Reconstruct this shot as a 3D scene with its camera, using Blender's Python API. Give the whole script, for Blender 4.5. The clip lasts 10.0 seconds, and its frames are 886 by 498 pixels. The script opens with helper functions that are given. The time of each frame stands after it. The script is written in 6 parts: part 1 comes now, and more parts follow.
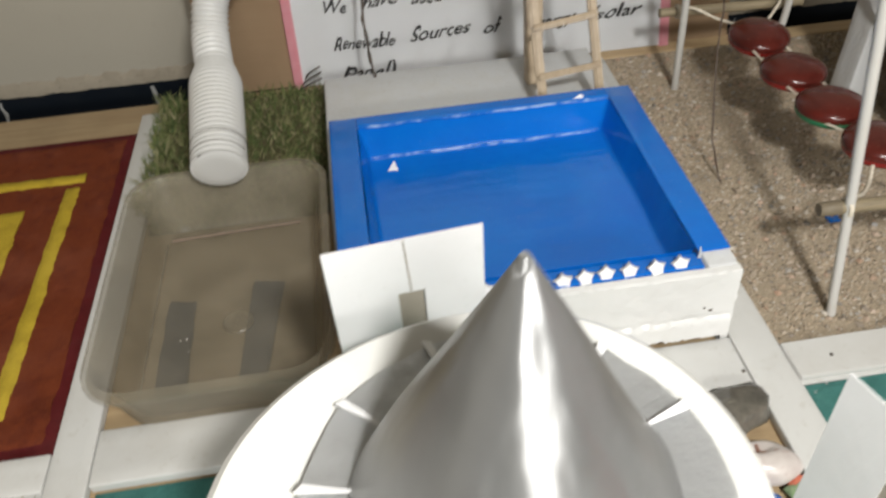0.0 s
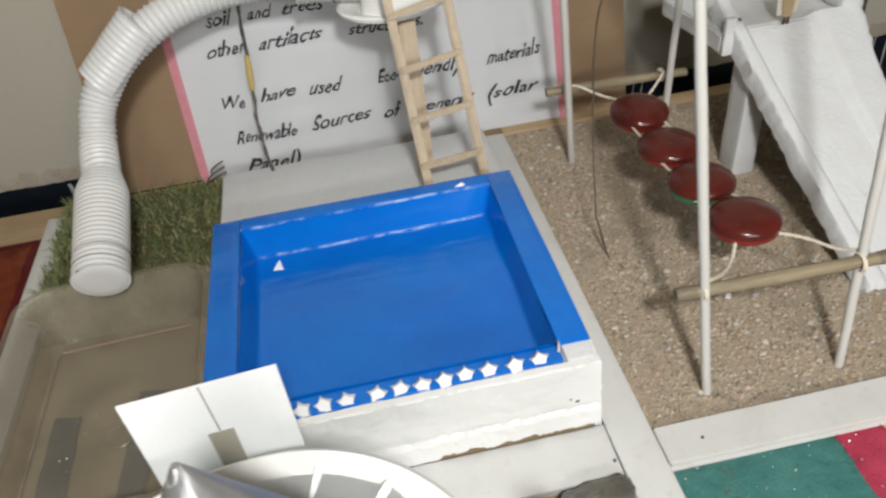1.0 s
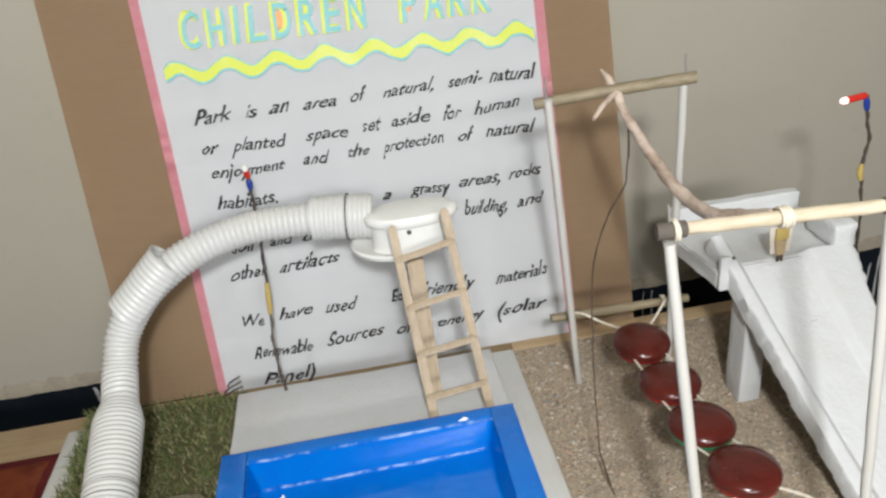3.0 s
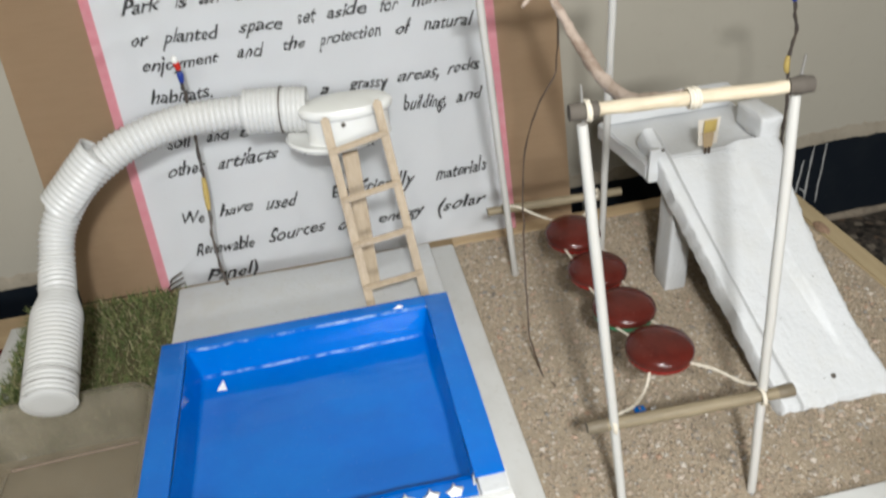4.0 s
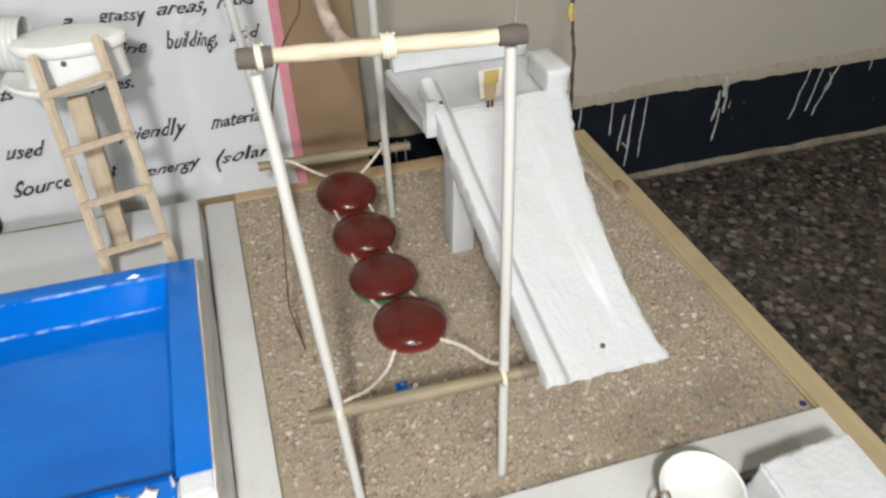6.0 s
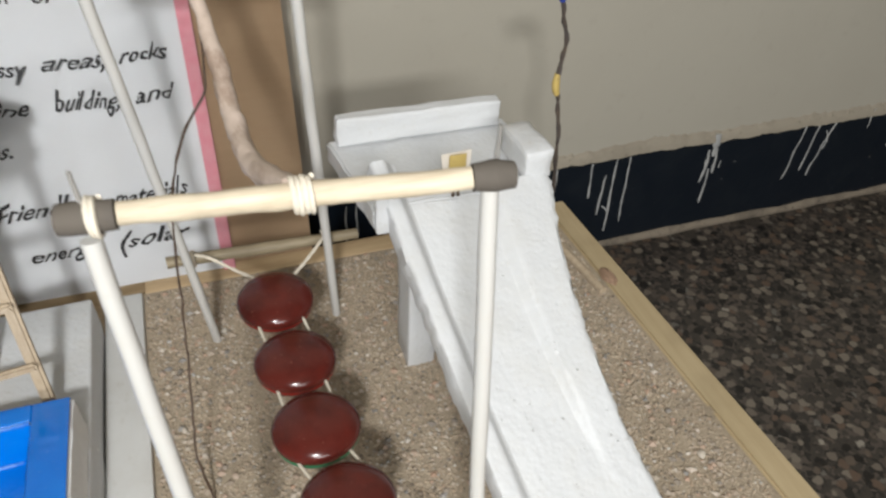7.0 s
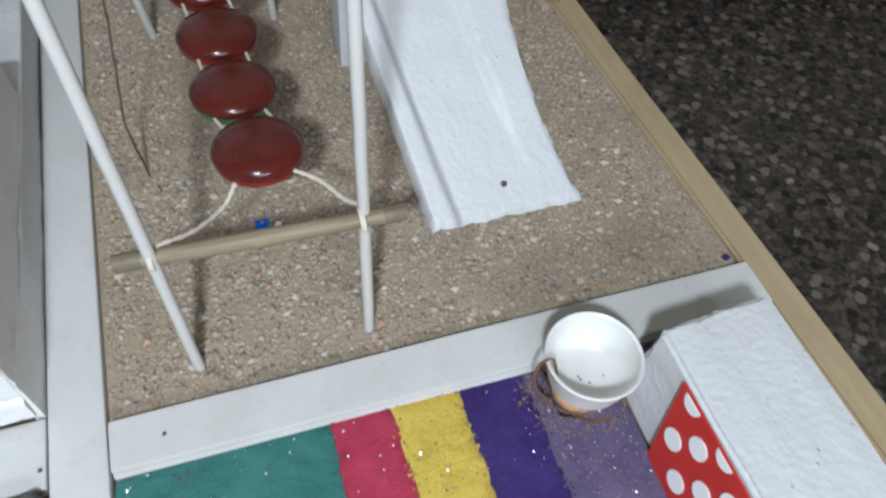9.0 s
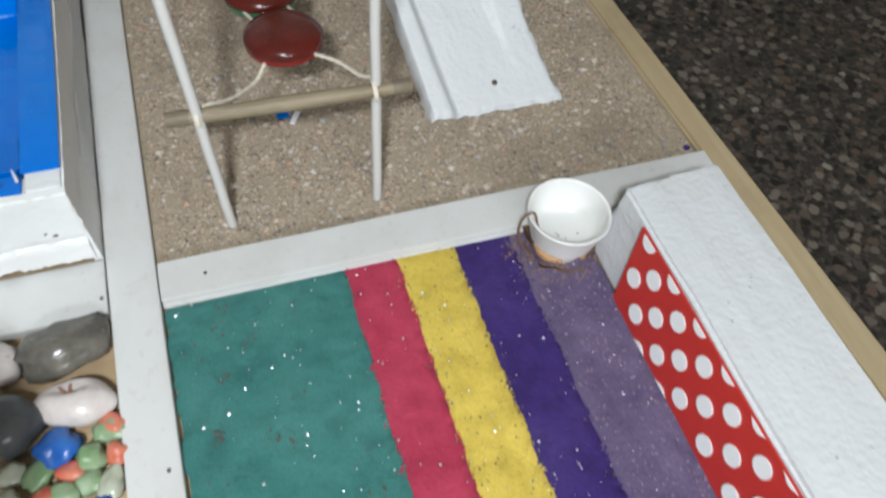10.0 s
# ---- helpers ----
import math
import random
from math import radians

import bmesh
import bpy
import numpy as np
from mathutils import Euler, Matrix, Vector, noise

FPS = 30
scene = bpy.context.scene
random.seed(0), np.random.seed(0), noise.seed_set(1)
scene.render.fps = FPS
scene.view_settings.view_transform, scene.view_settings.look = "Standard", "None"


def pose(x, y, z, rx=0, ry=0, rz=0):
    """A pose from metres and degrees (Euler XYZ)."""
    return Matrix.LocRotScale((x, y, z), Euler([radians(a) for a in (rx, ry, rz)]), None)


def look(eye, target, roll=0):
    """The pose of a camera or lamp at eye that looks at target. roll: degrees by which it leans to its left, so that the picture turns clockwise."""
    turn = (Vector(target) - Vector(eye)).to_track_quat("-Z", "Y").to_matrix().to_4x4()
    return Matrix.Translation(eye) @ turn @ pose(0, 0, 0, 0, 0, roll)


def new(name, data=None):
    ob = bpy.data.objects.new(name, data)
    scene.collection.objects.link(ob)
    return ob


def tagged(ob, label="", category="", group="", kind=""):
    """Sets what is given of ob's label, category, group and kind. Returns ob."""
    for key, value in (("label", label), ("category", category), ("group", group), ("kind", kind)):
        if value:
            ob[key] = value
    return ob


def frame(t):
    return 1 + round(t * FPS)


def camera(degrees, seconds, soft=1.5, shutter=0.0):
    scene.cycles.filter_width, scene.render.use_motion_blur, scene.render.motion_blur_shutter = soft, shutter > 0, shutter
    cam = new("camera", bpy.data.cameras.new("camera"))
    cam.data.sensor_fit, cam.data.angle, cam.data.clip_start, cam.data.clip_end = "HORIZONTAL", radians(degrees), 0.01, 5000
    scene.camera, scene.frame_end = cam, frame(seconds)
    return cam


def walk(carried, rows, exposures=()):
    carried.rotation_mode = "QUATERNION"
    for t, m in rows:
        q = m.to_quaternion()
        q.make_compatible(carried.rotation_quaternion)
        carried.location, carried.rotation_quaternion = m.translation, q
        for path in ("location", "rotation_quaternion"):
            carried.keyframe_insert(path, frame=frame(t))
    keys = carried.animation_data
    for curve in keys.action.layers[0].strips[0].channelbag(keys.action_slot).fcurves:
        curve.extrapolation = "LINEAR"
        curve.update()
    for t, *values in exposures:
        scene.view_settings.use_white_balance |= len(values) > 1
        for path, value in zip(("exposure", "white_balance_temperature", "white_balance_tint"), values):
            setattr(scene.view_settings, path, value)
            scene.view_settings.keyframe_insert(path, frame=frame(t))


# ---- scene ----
cam = camera(60.5, 10.0, soft=2.4, shutter=0.4)
PATH = [
    (0, (-0.264, -0.31, 0.429), (-0.116, 1.148, -0.932), -3.8),
    (0.3, (-0.235, -0.303, 0.448), (-0.089, 1.177, -0.889), -5.5),
    (0.5, (-0.217, -0.301, 0.453), (-0.047, 1.2, -0.857), -5.5),
    (0.7, (-0.192, -0.301, 0.457), (-0.01, 1.212, -0.838), -5.9),
    (1, (-0.169, -0.302, 0.458), (0.012, 1.224, -0.822), -6.7),
    (1.4, (-0.142, -0.303, 0.47), (0.05, 1.25, -0.776), -7.1),
    (1.5, (-0.151, -0.303, 0.481), (0.061, 1.266, -0.741), -6.3),
    (2, (-0.149, -0.304, 0.508), (0.017, 1.379, -0.56), -7.5),
    (2.2, (-0.148, -0.298, 0.519), (-0.014, 1.43, -0.478), -7.1),
    (3.3, (-0.124, -0.284, 0.53), (0.074, 1.464, -0.421), -6.2),
    (3.5, (-0.118, -0.294, 0.522), (0.097, 1.4, -0.519), -5.6),
    (4, (-0.111, -0.307, 0.517), (0.108, 1.311, -0.638), -6.0),
    (4.3, (-0.11, -0.312, 0.501), (0.097, 1.228, -0.754), -5.6),
    (4.5, (-0.106, -0.316, 0.491), (0.138, 1.185, -0.807), -3.6),
    (4.7, (-0.099, -0.312, 0.491), (0.183, 1.16, -0.831), -4.6),
    (5, (-0.087, -0.307, 0.491), (0.221, 1.217, -0.767), -3.8),
    (5.4, (-0.061, -0.299, 0.493), (0.3, 1.22, -0.756), -3.5),
    (5.5, (-0.042, -0.303, 0.498), (0.368, 1.212, -0.741), -1.8),
    (5.7, (-0.011, -0.306, 0.493), (0.442, 1.185, -0.762), -0.6),
    (6.8, (0.058, -0.129, 0.47), (0.515, 1.313, -0.838), 1.4),
    (7, (0.069, -0.13, 0.462), (0.623, 1.324, -0.795), 2.8),
    (7.1, (0.074, -0.135, 0.455), (0.623, 1.312, -0.811), 2.8),
    (7.4, (0.091, -0.144, 0.441), (0.559, 1.252, -0.913), 0.0),
    (7.5, (0.093, -0.145, 0.437), (0.551, 1.246, -0.925), -0.6),
    (8, (0.105, -0.16, 0.399), (0.638, 1.05, -1.101), 5.3),
    (8.5, (0.109, -0.184, 0.394), (0.606, 0.926, -1.194), 6.1),
    (8.8, (0.1, -0.205, 0.404), (0.552, 0.929, -1.181), 4.8),
    (9, (0.098, -0.22, 0.413), (0.563, 0.896, -1.18), 5.8),
    (9.4, (0.081, -0.254, 0.425), (0.527, 0.849, -1.183), 5.1),
    (9.5, (0.076, -0.265, 0.426), (0.536, 0.846, -1.172), 6.0),
    (10, (0.059, -0.318, 0.43), (0.54, 0.753, -1.189), 7.5),
]
EXPOSURES = [(0.0, -0.26, 6800, 9), (1.0, -0.22, 6650, 9), (1.5, -0.16, 6600, 8), (2.0, 0.06, 6700, 9), (3.5, -0.02, 6450, 8), (4.5, 0.0, 6450, 8), (5.5, 0.03, 6550, 8), (7.0, 0.02, 6500, 9), (7.5, -0.1, 6500, 9), (8.0, 0.09, 6350, 8), (8.3, -0.08, 5650, 7), (9.0, -0.27, 5700, 7), (10.0, -0.28, 6050, 7)]
walk(cam, [(t, look(eye, target, roll)) for t, eye, target, roll in PATH], EXPOSURES)

# ---- light: the torch of the phone, held behind and above the model, and an unseen fill lamp added for the room ----
world = bpy.data.worlds.new("room_world")
scene.world = world
world.use_nodes = True
world.node_tree.nodes["Background"].inputs[0].default_value = (0.9, 0.95, 1.0, 1)
world.node_tree.nodes["Background"].inputs[1].default_value = 0.05

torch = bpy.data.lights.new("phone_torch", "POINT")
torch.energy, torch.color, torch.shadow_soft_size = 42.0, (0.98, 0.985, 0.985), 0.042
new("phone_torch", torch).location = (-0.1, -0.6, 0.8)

# added area lamp, out of view, standing in for the room's ambient light
fill_light = bpy.data.lights.new("room_fill_light", "AREA")
fill_light.shape, fill_light.size, fill_light.size_y = "RECTANGLE", 1.2, 0.25
fill_light.energy, fill_light.color = 32.0, (0.985, 0.985, 0.98)
new("room_fill_light", fill_light).matrix_world = pose(0.05, -2.05, 1.1, 84, 0, 2)

# ---- mesh helpers ----
ORIGIN = {}


def smooth_line(pts, n=8):
    """A Catmull-Rom line through pts, n steps a piece."""
    p = [Vector(q) for q in pts]
    p = [2 * p[0] - p[1]] + p + [2 * p[-1] - p[-2]]
    out = []
    for i in range(1, len(p) - 2):
        for k in range(n):
            t = k / n
            a, b, c, d = p[i - 1], p[i], p[i + 1], p[i + 2]
            out.append(0.5 * (2 * b + (c - a) * t + (2 * a - 5 * b + 4 * c - d) * t * t + (3 * b - a - 3 * c + d) * t ** 3))
    out.append(p[-2])
    return out


def box(bm, a, b, bevel=0.0, seg=2):
    """An upright box from corner a to corner b."""
    vs = [bm.verts.new((x, y, z)) for z in (a[2], b[2]) for x, y in ((a[0], a[1]), (b[0], a[1]), (b[0], b[1]), (a[0], b[1]))]
    fs = [bm.faces.new([vs[i] for i in f]) for f in ((3, 2, 1, 0), (4, 5, 6, 7), (0, 1, 5, 4), (1, 2, 6, 5), (2, 3, 7, 6), (3, 0, 4, 7))]
    if bevel:
        es = list({e for f in fs for e in f.edges})
        bmesh.ops.bevel(bm, geom=es, offset=bevel, segments=seg, affect="EDGES", profile=0.5)
    return vs


def hexa(bm, low, high, bevel=0.0):
    """A solid between two four-cornered faces."""
    vs = [bm.verts.new(p) for p in (*low, *high)]
    fs = [bm.faces.new([vs[i] for i in f]) for f in ((3, 2, 1, 0), (4, 5, 6, 7), (0, 1, 5, 4), (1, 2, 6, 5), (2, 3, 7, 6), (3, 0, 4, 7))]
    bmesh.ops.recalc_face_normals(bm, faces=fs)
    if bevel:
        bmesh.ops.bevel(bm, geom=list({e for f in fs for e in f.edges}), offset=bevel, segments=2, affect="EDGES")


def sweep(bm, pts, radii, n=12, cap=True):
    """A round tube along pts; radii is one number or one a point."""
    pts = [Vector(p) for p in pts]
    if not hasattr(radii, "__len__"):
        radii = [radii] * len(pts)
    t0 = (pts[1] - pts[0]).normalized()
    side = t0.orthogonal().normalized()
    rings = []
    for i, p in enumerate(pts):
        t = (pts[min(i + 1, len(pts) - 1)] - pts[max(i - 1, 0)]).normalized()
        side = (side - t * side.dot(t)).normalized()
        up = t.cross(side)
        rings.append([bm.verts.new(p + radii[i] * (math.cos(a) * side + math.sin(a) * up)) for a in (2 * math.pi * k / n for k in range(n))])
    for r, q in zip(rings, rings[1:]):
        for k in range(n):
            bm.faces.new((r[k], r[(k + 1) % n], q[(k + 1) % n], q[k]))
    if cap:
        bm.faces.new(rings[0][::-1])
        bm.faces.new(rings[-1])


def lathe(bm, profile, centre, n=40):
    """A solid of revolution round a vertical axis; profile is (radius, height)."""
    c = Vector(centre)
    rings = []
    for r, z in profile:
        if r < 1e-6:
            rings.append([bm.verts.new(c + Vector((0, 0, z)))])
        else:
            rings.append([bm.verts.new(c + Vector((r * math.cos(a), r * math.sin(a), z))) for a in (2 * math.pi * k / n for k in range(n))])
    for p, q in zip(rings, rings[1:]):
        for k in range(n):
            j = (k + 1) % n
            if len(p) == 1 and len(q) > 1:
                bm.faces.new((p[0], q[j], q[k]))
            elif len(q) == 1 and len(p) > 1:
                bm.faces.new((p[k], p[j], q[0]))
            elif len(p) > 1:
                bm.faces.new((p[k], p[j], q[j], q[k]))


def roughen(bm, amount, scale, seed=0.0):
    for v in bm.verts:
        v.co += amount * noise.noise_vector(v.co * scale + Vector((seed, seed, seed)))


def dice(bm, cuts):
    bmesh.ops.subdivide_edges(bm, edges=bm.edges[:], cuts=cuts, use_grid_fill=True)


def to_mesh(name, bm, mat, origin, angle=40):
    me = bpy.data.meshes.new(name)
    bmesh.ops.recalc_face_normals(bm, faces=bm.faces[:])
    bmesh.ops.translate(bm, vec=-Vector(origin), verts=bm.verts[:])
    bm.to_mesh(me)
    bm.free()
    me.materials.append(mat)
    me.shade_smooth()
    me.set_sharp_from_angle(angle=radians(angle))
    return me


def thing(name, base, label, category, group="", kind=""):
    """An Empty at the base of a thing, for its parts."""
    ob = new(name)
    ob.location = base
    ob.empty_display_size = 0.02
    ORIGIN[ob.name] = Vector(base)
    return tagged(ob, label, category, group, kind)


def part(name, bm, mat, parent, label="", angle=40):
    """One mesh, drawn in the place's coordinates, under a thing or a part."""
    org = ORIGIN[parent.name]
    ob = new(name, to_mesh(name, bm, mat, org, angle))
    ob.parent = parent
    ORIGIN[ob.name] = org
    return tagged(ob, label)


def solo(name, bm, mat, base, label, category, group="", kind="", angle=40):
    """A thing that is one mesh."""
    ob = new(name, to_mesh(name, bm, mat, base, angle))
    ob.location = base
    ORIGIN[ob.name] = Vector(base)
    return tagged(ob, label, category, group, kind)


def shared(name, me, parent, m):
    """A piece that shares its mesh with its likes, at the pose m in the place."""
    ob = new(name, me)
    ob.parent = parent
    ob.matrix_basis = Matrix.Translation(-ORIGIN[parent.name]) @ m
    return ob


# ---- materials ----
class Mat:
    """A node material built up step by step."""

    def __init__(self, name, colour, rough=0.6, metal=0.0, spec=0.5):
        self.m = bpy.data.materials.new(name)
        self.m.use_nodes = True
        self.t = self.m.node_tree
        self.b = self.t.nodes["Principled BSDF"]
        self.b.inputs["Roughness"].default_value = rough
        self.b.inputs["Metallic"].default_value = metal
        self.b.inputs["Specular IOR Level"].default_value = spec
        self.b.inputs["Base Color"].default_value = (*colour, 1)
        self.col = None
        self.colour = colour
        self.h = None
        self.co = self.t.nodes.new("ShaderNodeNewGeometry").outputs["Position"]

    def node(self, kind, **inputs):
        n = self.t.nodes.new(kind)
        for k, v in inputs.items():
            n.inputs[k.replace("_", " ")].default_value = v
        return n

    def noise(self, scale, detail=4.0, rough=0.6, stretch=None):
        n = self.node("ShaderNodeTexNoise", Scale=scale, Detail=detail, Roughness=rough)
        src = self.co
        if stretch:
            mp = self.t.nodes.new("ShaderNodeMapping")
            mp.inputs["Scale"].default_value = stretch
            self.t.links.new(src, mp.inputs["Vector"])
            src = mp.outputs["Vector"]
        self.t.links.new(src, n.inputs["Vector"])
        return n.outputs["Fac"]

    def cells(self, scale, feature="F1", out="Distance", rand=1.0):
        n = self.node("ShaderNodeTexVoronoi", Scale=scale)
        n.feature = feature
        if "Randomness" in n.inputs:
            n.inputs["Randomness"].default_value = rand
        self.t.links.new(self.co, n.inputs["Vector"])
        return n.outputs[out]

    def ramp(self, fac, stops, constant=False):
        r = self.t.nodes.new("ShaderNodeValToRGB")
        r.color_ramp.interpolation = "CONSTANT" if constant else "LINEAR"
        el = r.color_ramp.elements
        while len(el) < len(stops):
            el.new(0.5)
        for e, (p, c) in zip(el, stops):
            e.position, e.color = p, (*c, 1) if hasattr(c, "__len__") else (c, c, c, 1)
        self.t.links.new(fac, r.inputs["Fac"])
        return r.outputs["Color"]

    def blend(self, fac, colour, mode="MIX"):
        """Lay a colour over what is there, by a factor socket or number."""
        mx = self.t.nodes.new("ShaderNodeMix")
        mx.data_type, mx.blend_type = "RGBA", mode
        if self.col is None:
            mx.inputs[6].default_value = (*self.colour, 1)
        else:
            self.t.links.new(self.col, mx.inputs[6])
        if hasattr(colour, "is_output"):
            self.t.links.new(colour, mx.inputs[7])
        else:
            mx.inputs[7].default_value = (*colour, 1)
        if hasattr(fac, "is_output"):
            self.t.links.new(fac, mx.inputs[0])
        else:
            mx.inputs[0].default_value = fac
        self.col = mx.outputs[2]
        self.t.links.new(self.col, self.b.inputs["Base Color"])
        return self

    def bump(self, height, strength=0.5, distance=0.001):
        b = self.node("ShaderNodeBump", Strength=strength, Distance=distance)
        self.t.links.new(height, b.inputs["Height"])
        if self.h is not None:
            self.t.links.new(self.h, b.inputs["Normal"])
        self.h = b.outputs["Normal"]
        self.t.links.new(self.h, self.b.inputs["Normal"])
        return self

    def gloss(self, fac, lo, hi):
        mr = self.node("ShaderNodeMapRange", To_Min=lo, To_Max=hi)
        self.t.links.new(fac, mr.inputs["Value"])
        self.t.links.new(mr.outputs[0], self.b.inputs["Roughness"])
        return self

    def island(self):
        return self.t.nodes["Geometry"].outputs["Random Per Island"]

    def each(self):
        return self.t.nodes.new("ShaderNodeObjectInfo").outputs["Random"]


def foam_material(name, dirt=0.25):
    k = Mat(name, (0.6, 0.61, 0.62), 0.5, spec=0.4)
    k.blend(k.ramp(k.noise(35, 5), [(0.45, 0.0), (0.75, dirt)]), (0.55, 0.53, 0.48))
    k.blend(k.ramp(k.noise(210, 2), [(0.62, 0.0), (0.72, dirt)]), (0.5, 0.48, 0.44))
    k.bump(k.cells(280, "SMOOTH_F1"), 0.5, 0.0009).bump(k.noise(60, 4), 0.35, 0.0012)
    return k.m


def paint_material(name, colour, rough, dirt_colour, dirt, grain=(1, 1, 1)):
    k = Mat(name, colour, rough)
    k.blend(k.ramp(k.noise(22, 6, 0.65), [(0.45, 0.0), (0.78, dirt)]), dirt_colour)
    k.blend(k.ramp(k.noise(160, 3), [(0.6, 0.0), (0.72, dirt * 0.8)]), dirt_colour)
    k.bump(k.noise(130, 5, stretch=grain), 0.3, 0.0008)
    return k.m


def wood_material(name, light, dark, along=0, rough=0.6, scale=60):
    st = [1.0, 1.0, 1.0]
    st[along] = 0.07
    k = Mat(name, light, rough)
    g = k.noise(scale * 3, 6, 0.7, stretch=st)
    k.blend(k.ramp(g, [(0.38, 0.0), (0.68, 0.75)]), dark)
    k.blend(k.ramp(k.noise(14, 4), [(0.5, 0.0), (0.8, 0.4)]), tuple(c * 0.6 for c in dark))
    k.bump(g, 0.2, 0.0005)
    return k.m


def powder_material(name, colour, dark, amount=0.5):
    """Coloured sawdust, matted, with darker clumps and faded patches."""
    k = Mat(name, colour, 0.9, spec=0.2)
    k.blend(k.ramp(k.noise(900, 3), [(0.42, 0.0), (0.7, amount)]), dark)
    k.blend(k.ramp(k.noise(70, 5), [(0.5, 0.0), (0.72, amount)]), dark)
    k.blend(k.ramp(k.noise(28, 4), [(0.55, 0.0), (0.68, amount * 0.7)]), dark)
    k.blend(k.ramp(k.noise(19, 3), [(0.45, 0.0), (0.8, 0.4)]), tuple(min(1, c * 1.35 + 0.035) for c in colour))
    k.bump(k.noise(1100, 3), 0.8, 0.0012).bump(k.noise(160, 4), 0.6, 0.002)
    return k.m


FOAM = foam_material("thermocol")
FOAM_WORN = foam_material("thermocol_worn", 0.45)
k = Mat("glued_white_foam", (0.76, 0.76, 0.75), 0.36, spec=0.5)
k.blend(k.ramp(k.noise(30, 5), [(0.5, 0.0), (0.8, 0.25)]), (0.68, 0.66, 0.6))
k.blend(k.ramp(k.noise(170, 3), [(0.68, 0.0), (0.75, 0.4)]), (0.4, 0.38, 0.34))
k.bump(k.noise(75, 4), 0.7, 0.0018).bump(k.cells(260, "SMOOTH_F1"), 0.3, 0.0007)
GLUED_FOAM = k.m
WHITE_WOOD = paint_material("white_painted_wood", (0.6, 0.6, 0.585), 0.5, (0.4, 0.37, 0.32), 0.3)
WHITE_STICK = paint_material("white_painted_stick", (0.52, 0.51, 0.485), 0.45, (0.5, 0.46, 0.4), 0.3)
BOARD_WOOD = wood_material("pale_board_wood", (0.43, 0.34, 0.205), (0.36, 0.275, 0.155), 1)
BACK_WOOD = wood_material("pale_board_wood_across", (0.46, 0.34, 0.2), (0.33, 0.22, 0.12), 0)
STICK_WOOD = wood_material("pale_stick_wood", (0.47, 0.38, 0.275), (0.33, 0.25, 0.165), 2, scale=90)
BAMBOO = wood_material("grey_weathered_stick", (0.275, 0.225, 0.145), (0.13, 0.1, 0.06), 0, scale=110)
BAMBOO_PALE = wood_material("peeled_pale_stick", (0.62, 0.54, 0.41), (0.42, 0.33, 0.22), 0, scale=110)
BARK = wood_material("brown_bark", (0.33, 0.215, 0.145), (0.16, 0.1, 0.06), 1, 0.8, 150)
k = Mat("weathered_branch", (0.52, 0.42, 0.35), 0.8, spec=0.3)
k.blend(k.ramp(k.noise(60, 5, 0.7, stretch=(1, 0.35, 1)), [(0.48, 0.0), (0.64, 0.7)]), (0.24, 0.16, 0.115))
k.blend(k.ramp(k.noise(35, 5), [(0.52, 0.0), (0.64, 0.8)]), (0.58, 0.47, 0.4))
k.bump(k.noise(150, 5), 0.8, 0.0014)
BRANCH = k.m
DULL_PIN = paint_material("dull_grey_pin", (0.26, 0.25, 0.235), 0.4, (0.12, 0.11, 0.1), 0.5)
DULL_END = wood_material("greyed_stick_end", (0.19, 0.155, 0.105), (0.09, 0.07, 0.045), 0, scale=110)
CHAR = paint_material("dark_cut_end", (0.1, 0.085, 0.07), 0.85, (0.04, 0.035, 0.03), 0.6)

k = Mat("blue_glossy_paper", (0.0, 0.135, 0.56), 0.2, spec=0.55)
k.blend(k.ramp(k.noise(16, 4), [(0.4, 0.0), (0.75, 0.6)]), (0.0, 0.19, 0.66))
k.blend(k.ramp(k.noise(420, 2), [(0.68, 0.0), (0.75, 0.2)]), (0.3, 0.42, 0.7))
k.bump(k.noise(45, 5), 0.4, 0.0016).bump(k.noise(18, 2, stretch=(0.4, 2.2, 1)), 0.4, 0.003).gloss(k.noise(60, 3), 0.06, 0.2)
BLUE = k.m

# pale patches: whitish tape edge, with the highlights along the folds painted in
k = Mat("pale_glint_blue_crease", (0.0, 0.13, 0.56), 0.12, spec=0.6)
k.blend(k.ramp(k.noise(60, 4), [(0.42, 0.0), (0.6, 0.75)]), (0.4, 0.56, 0.8))
BLUE_CREASE = k.m

k = Mat("sandy_ground", (0.37, 0.305, 0.225), 0.95, spec=0.2)
k.blend(k.ramp(k.cells(480, out="Color"), [(0.25, 0.0), (0.9, 0.45)]), (0.235, 0.19, 0.135))
k.blend(k.ramp(k.noise(30, 5), [(0.45, 0.0), (0.75, 0.4)]), (0.385, 0.325, 0.25))
k.blend(k.ramp(k.noise(14, 4), [(0.5, 0.0), (0.78, 0.35)]), (0.22, 0.18, 0.135))
k.bump(k.cells(480), 0.35, 0.001).bump(k.noise(900, 3), 0.5, 0.001)
SAND = k.m
k = Mat("sand_grain", (0.34, 0.27, 0.19), 0.7, spec=0.4)
k.blend(1.0, k.ramp(k.island(), [(0.0, (0.15, 0.12, 0.09)), (0.2, (0.29, 0.235, 0.17)), (0.55, (0.42, 0.345, 0.255)), (0.8, (0.38, 0.285, 0.2)), (0.95, (0.5, 0.46, 0.4)), (1.0, (0.15, 0.14, 0.13))]))
k.blend(k.ramp(k.noise(15, 5), [(0.46, 0.0), (0.7, 0.5)]), (0.21, 0.17, 0.125))
k.blend(k.ramp(k.noise(60, 4), [(0.55, 0.0), (0.72, 0.45)]), (0.2, 0.16, 0.12))
k.bump(k.noise(1500, 3), 0.4, 0.0005)
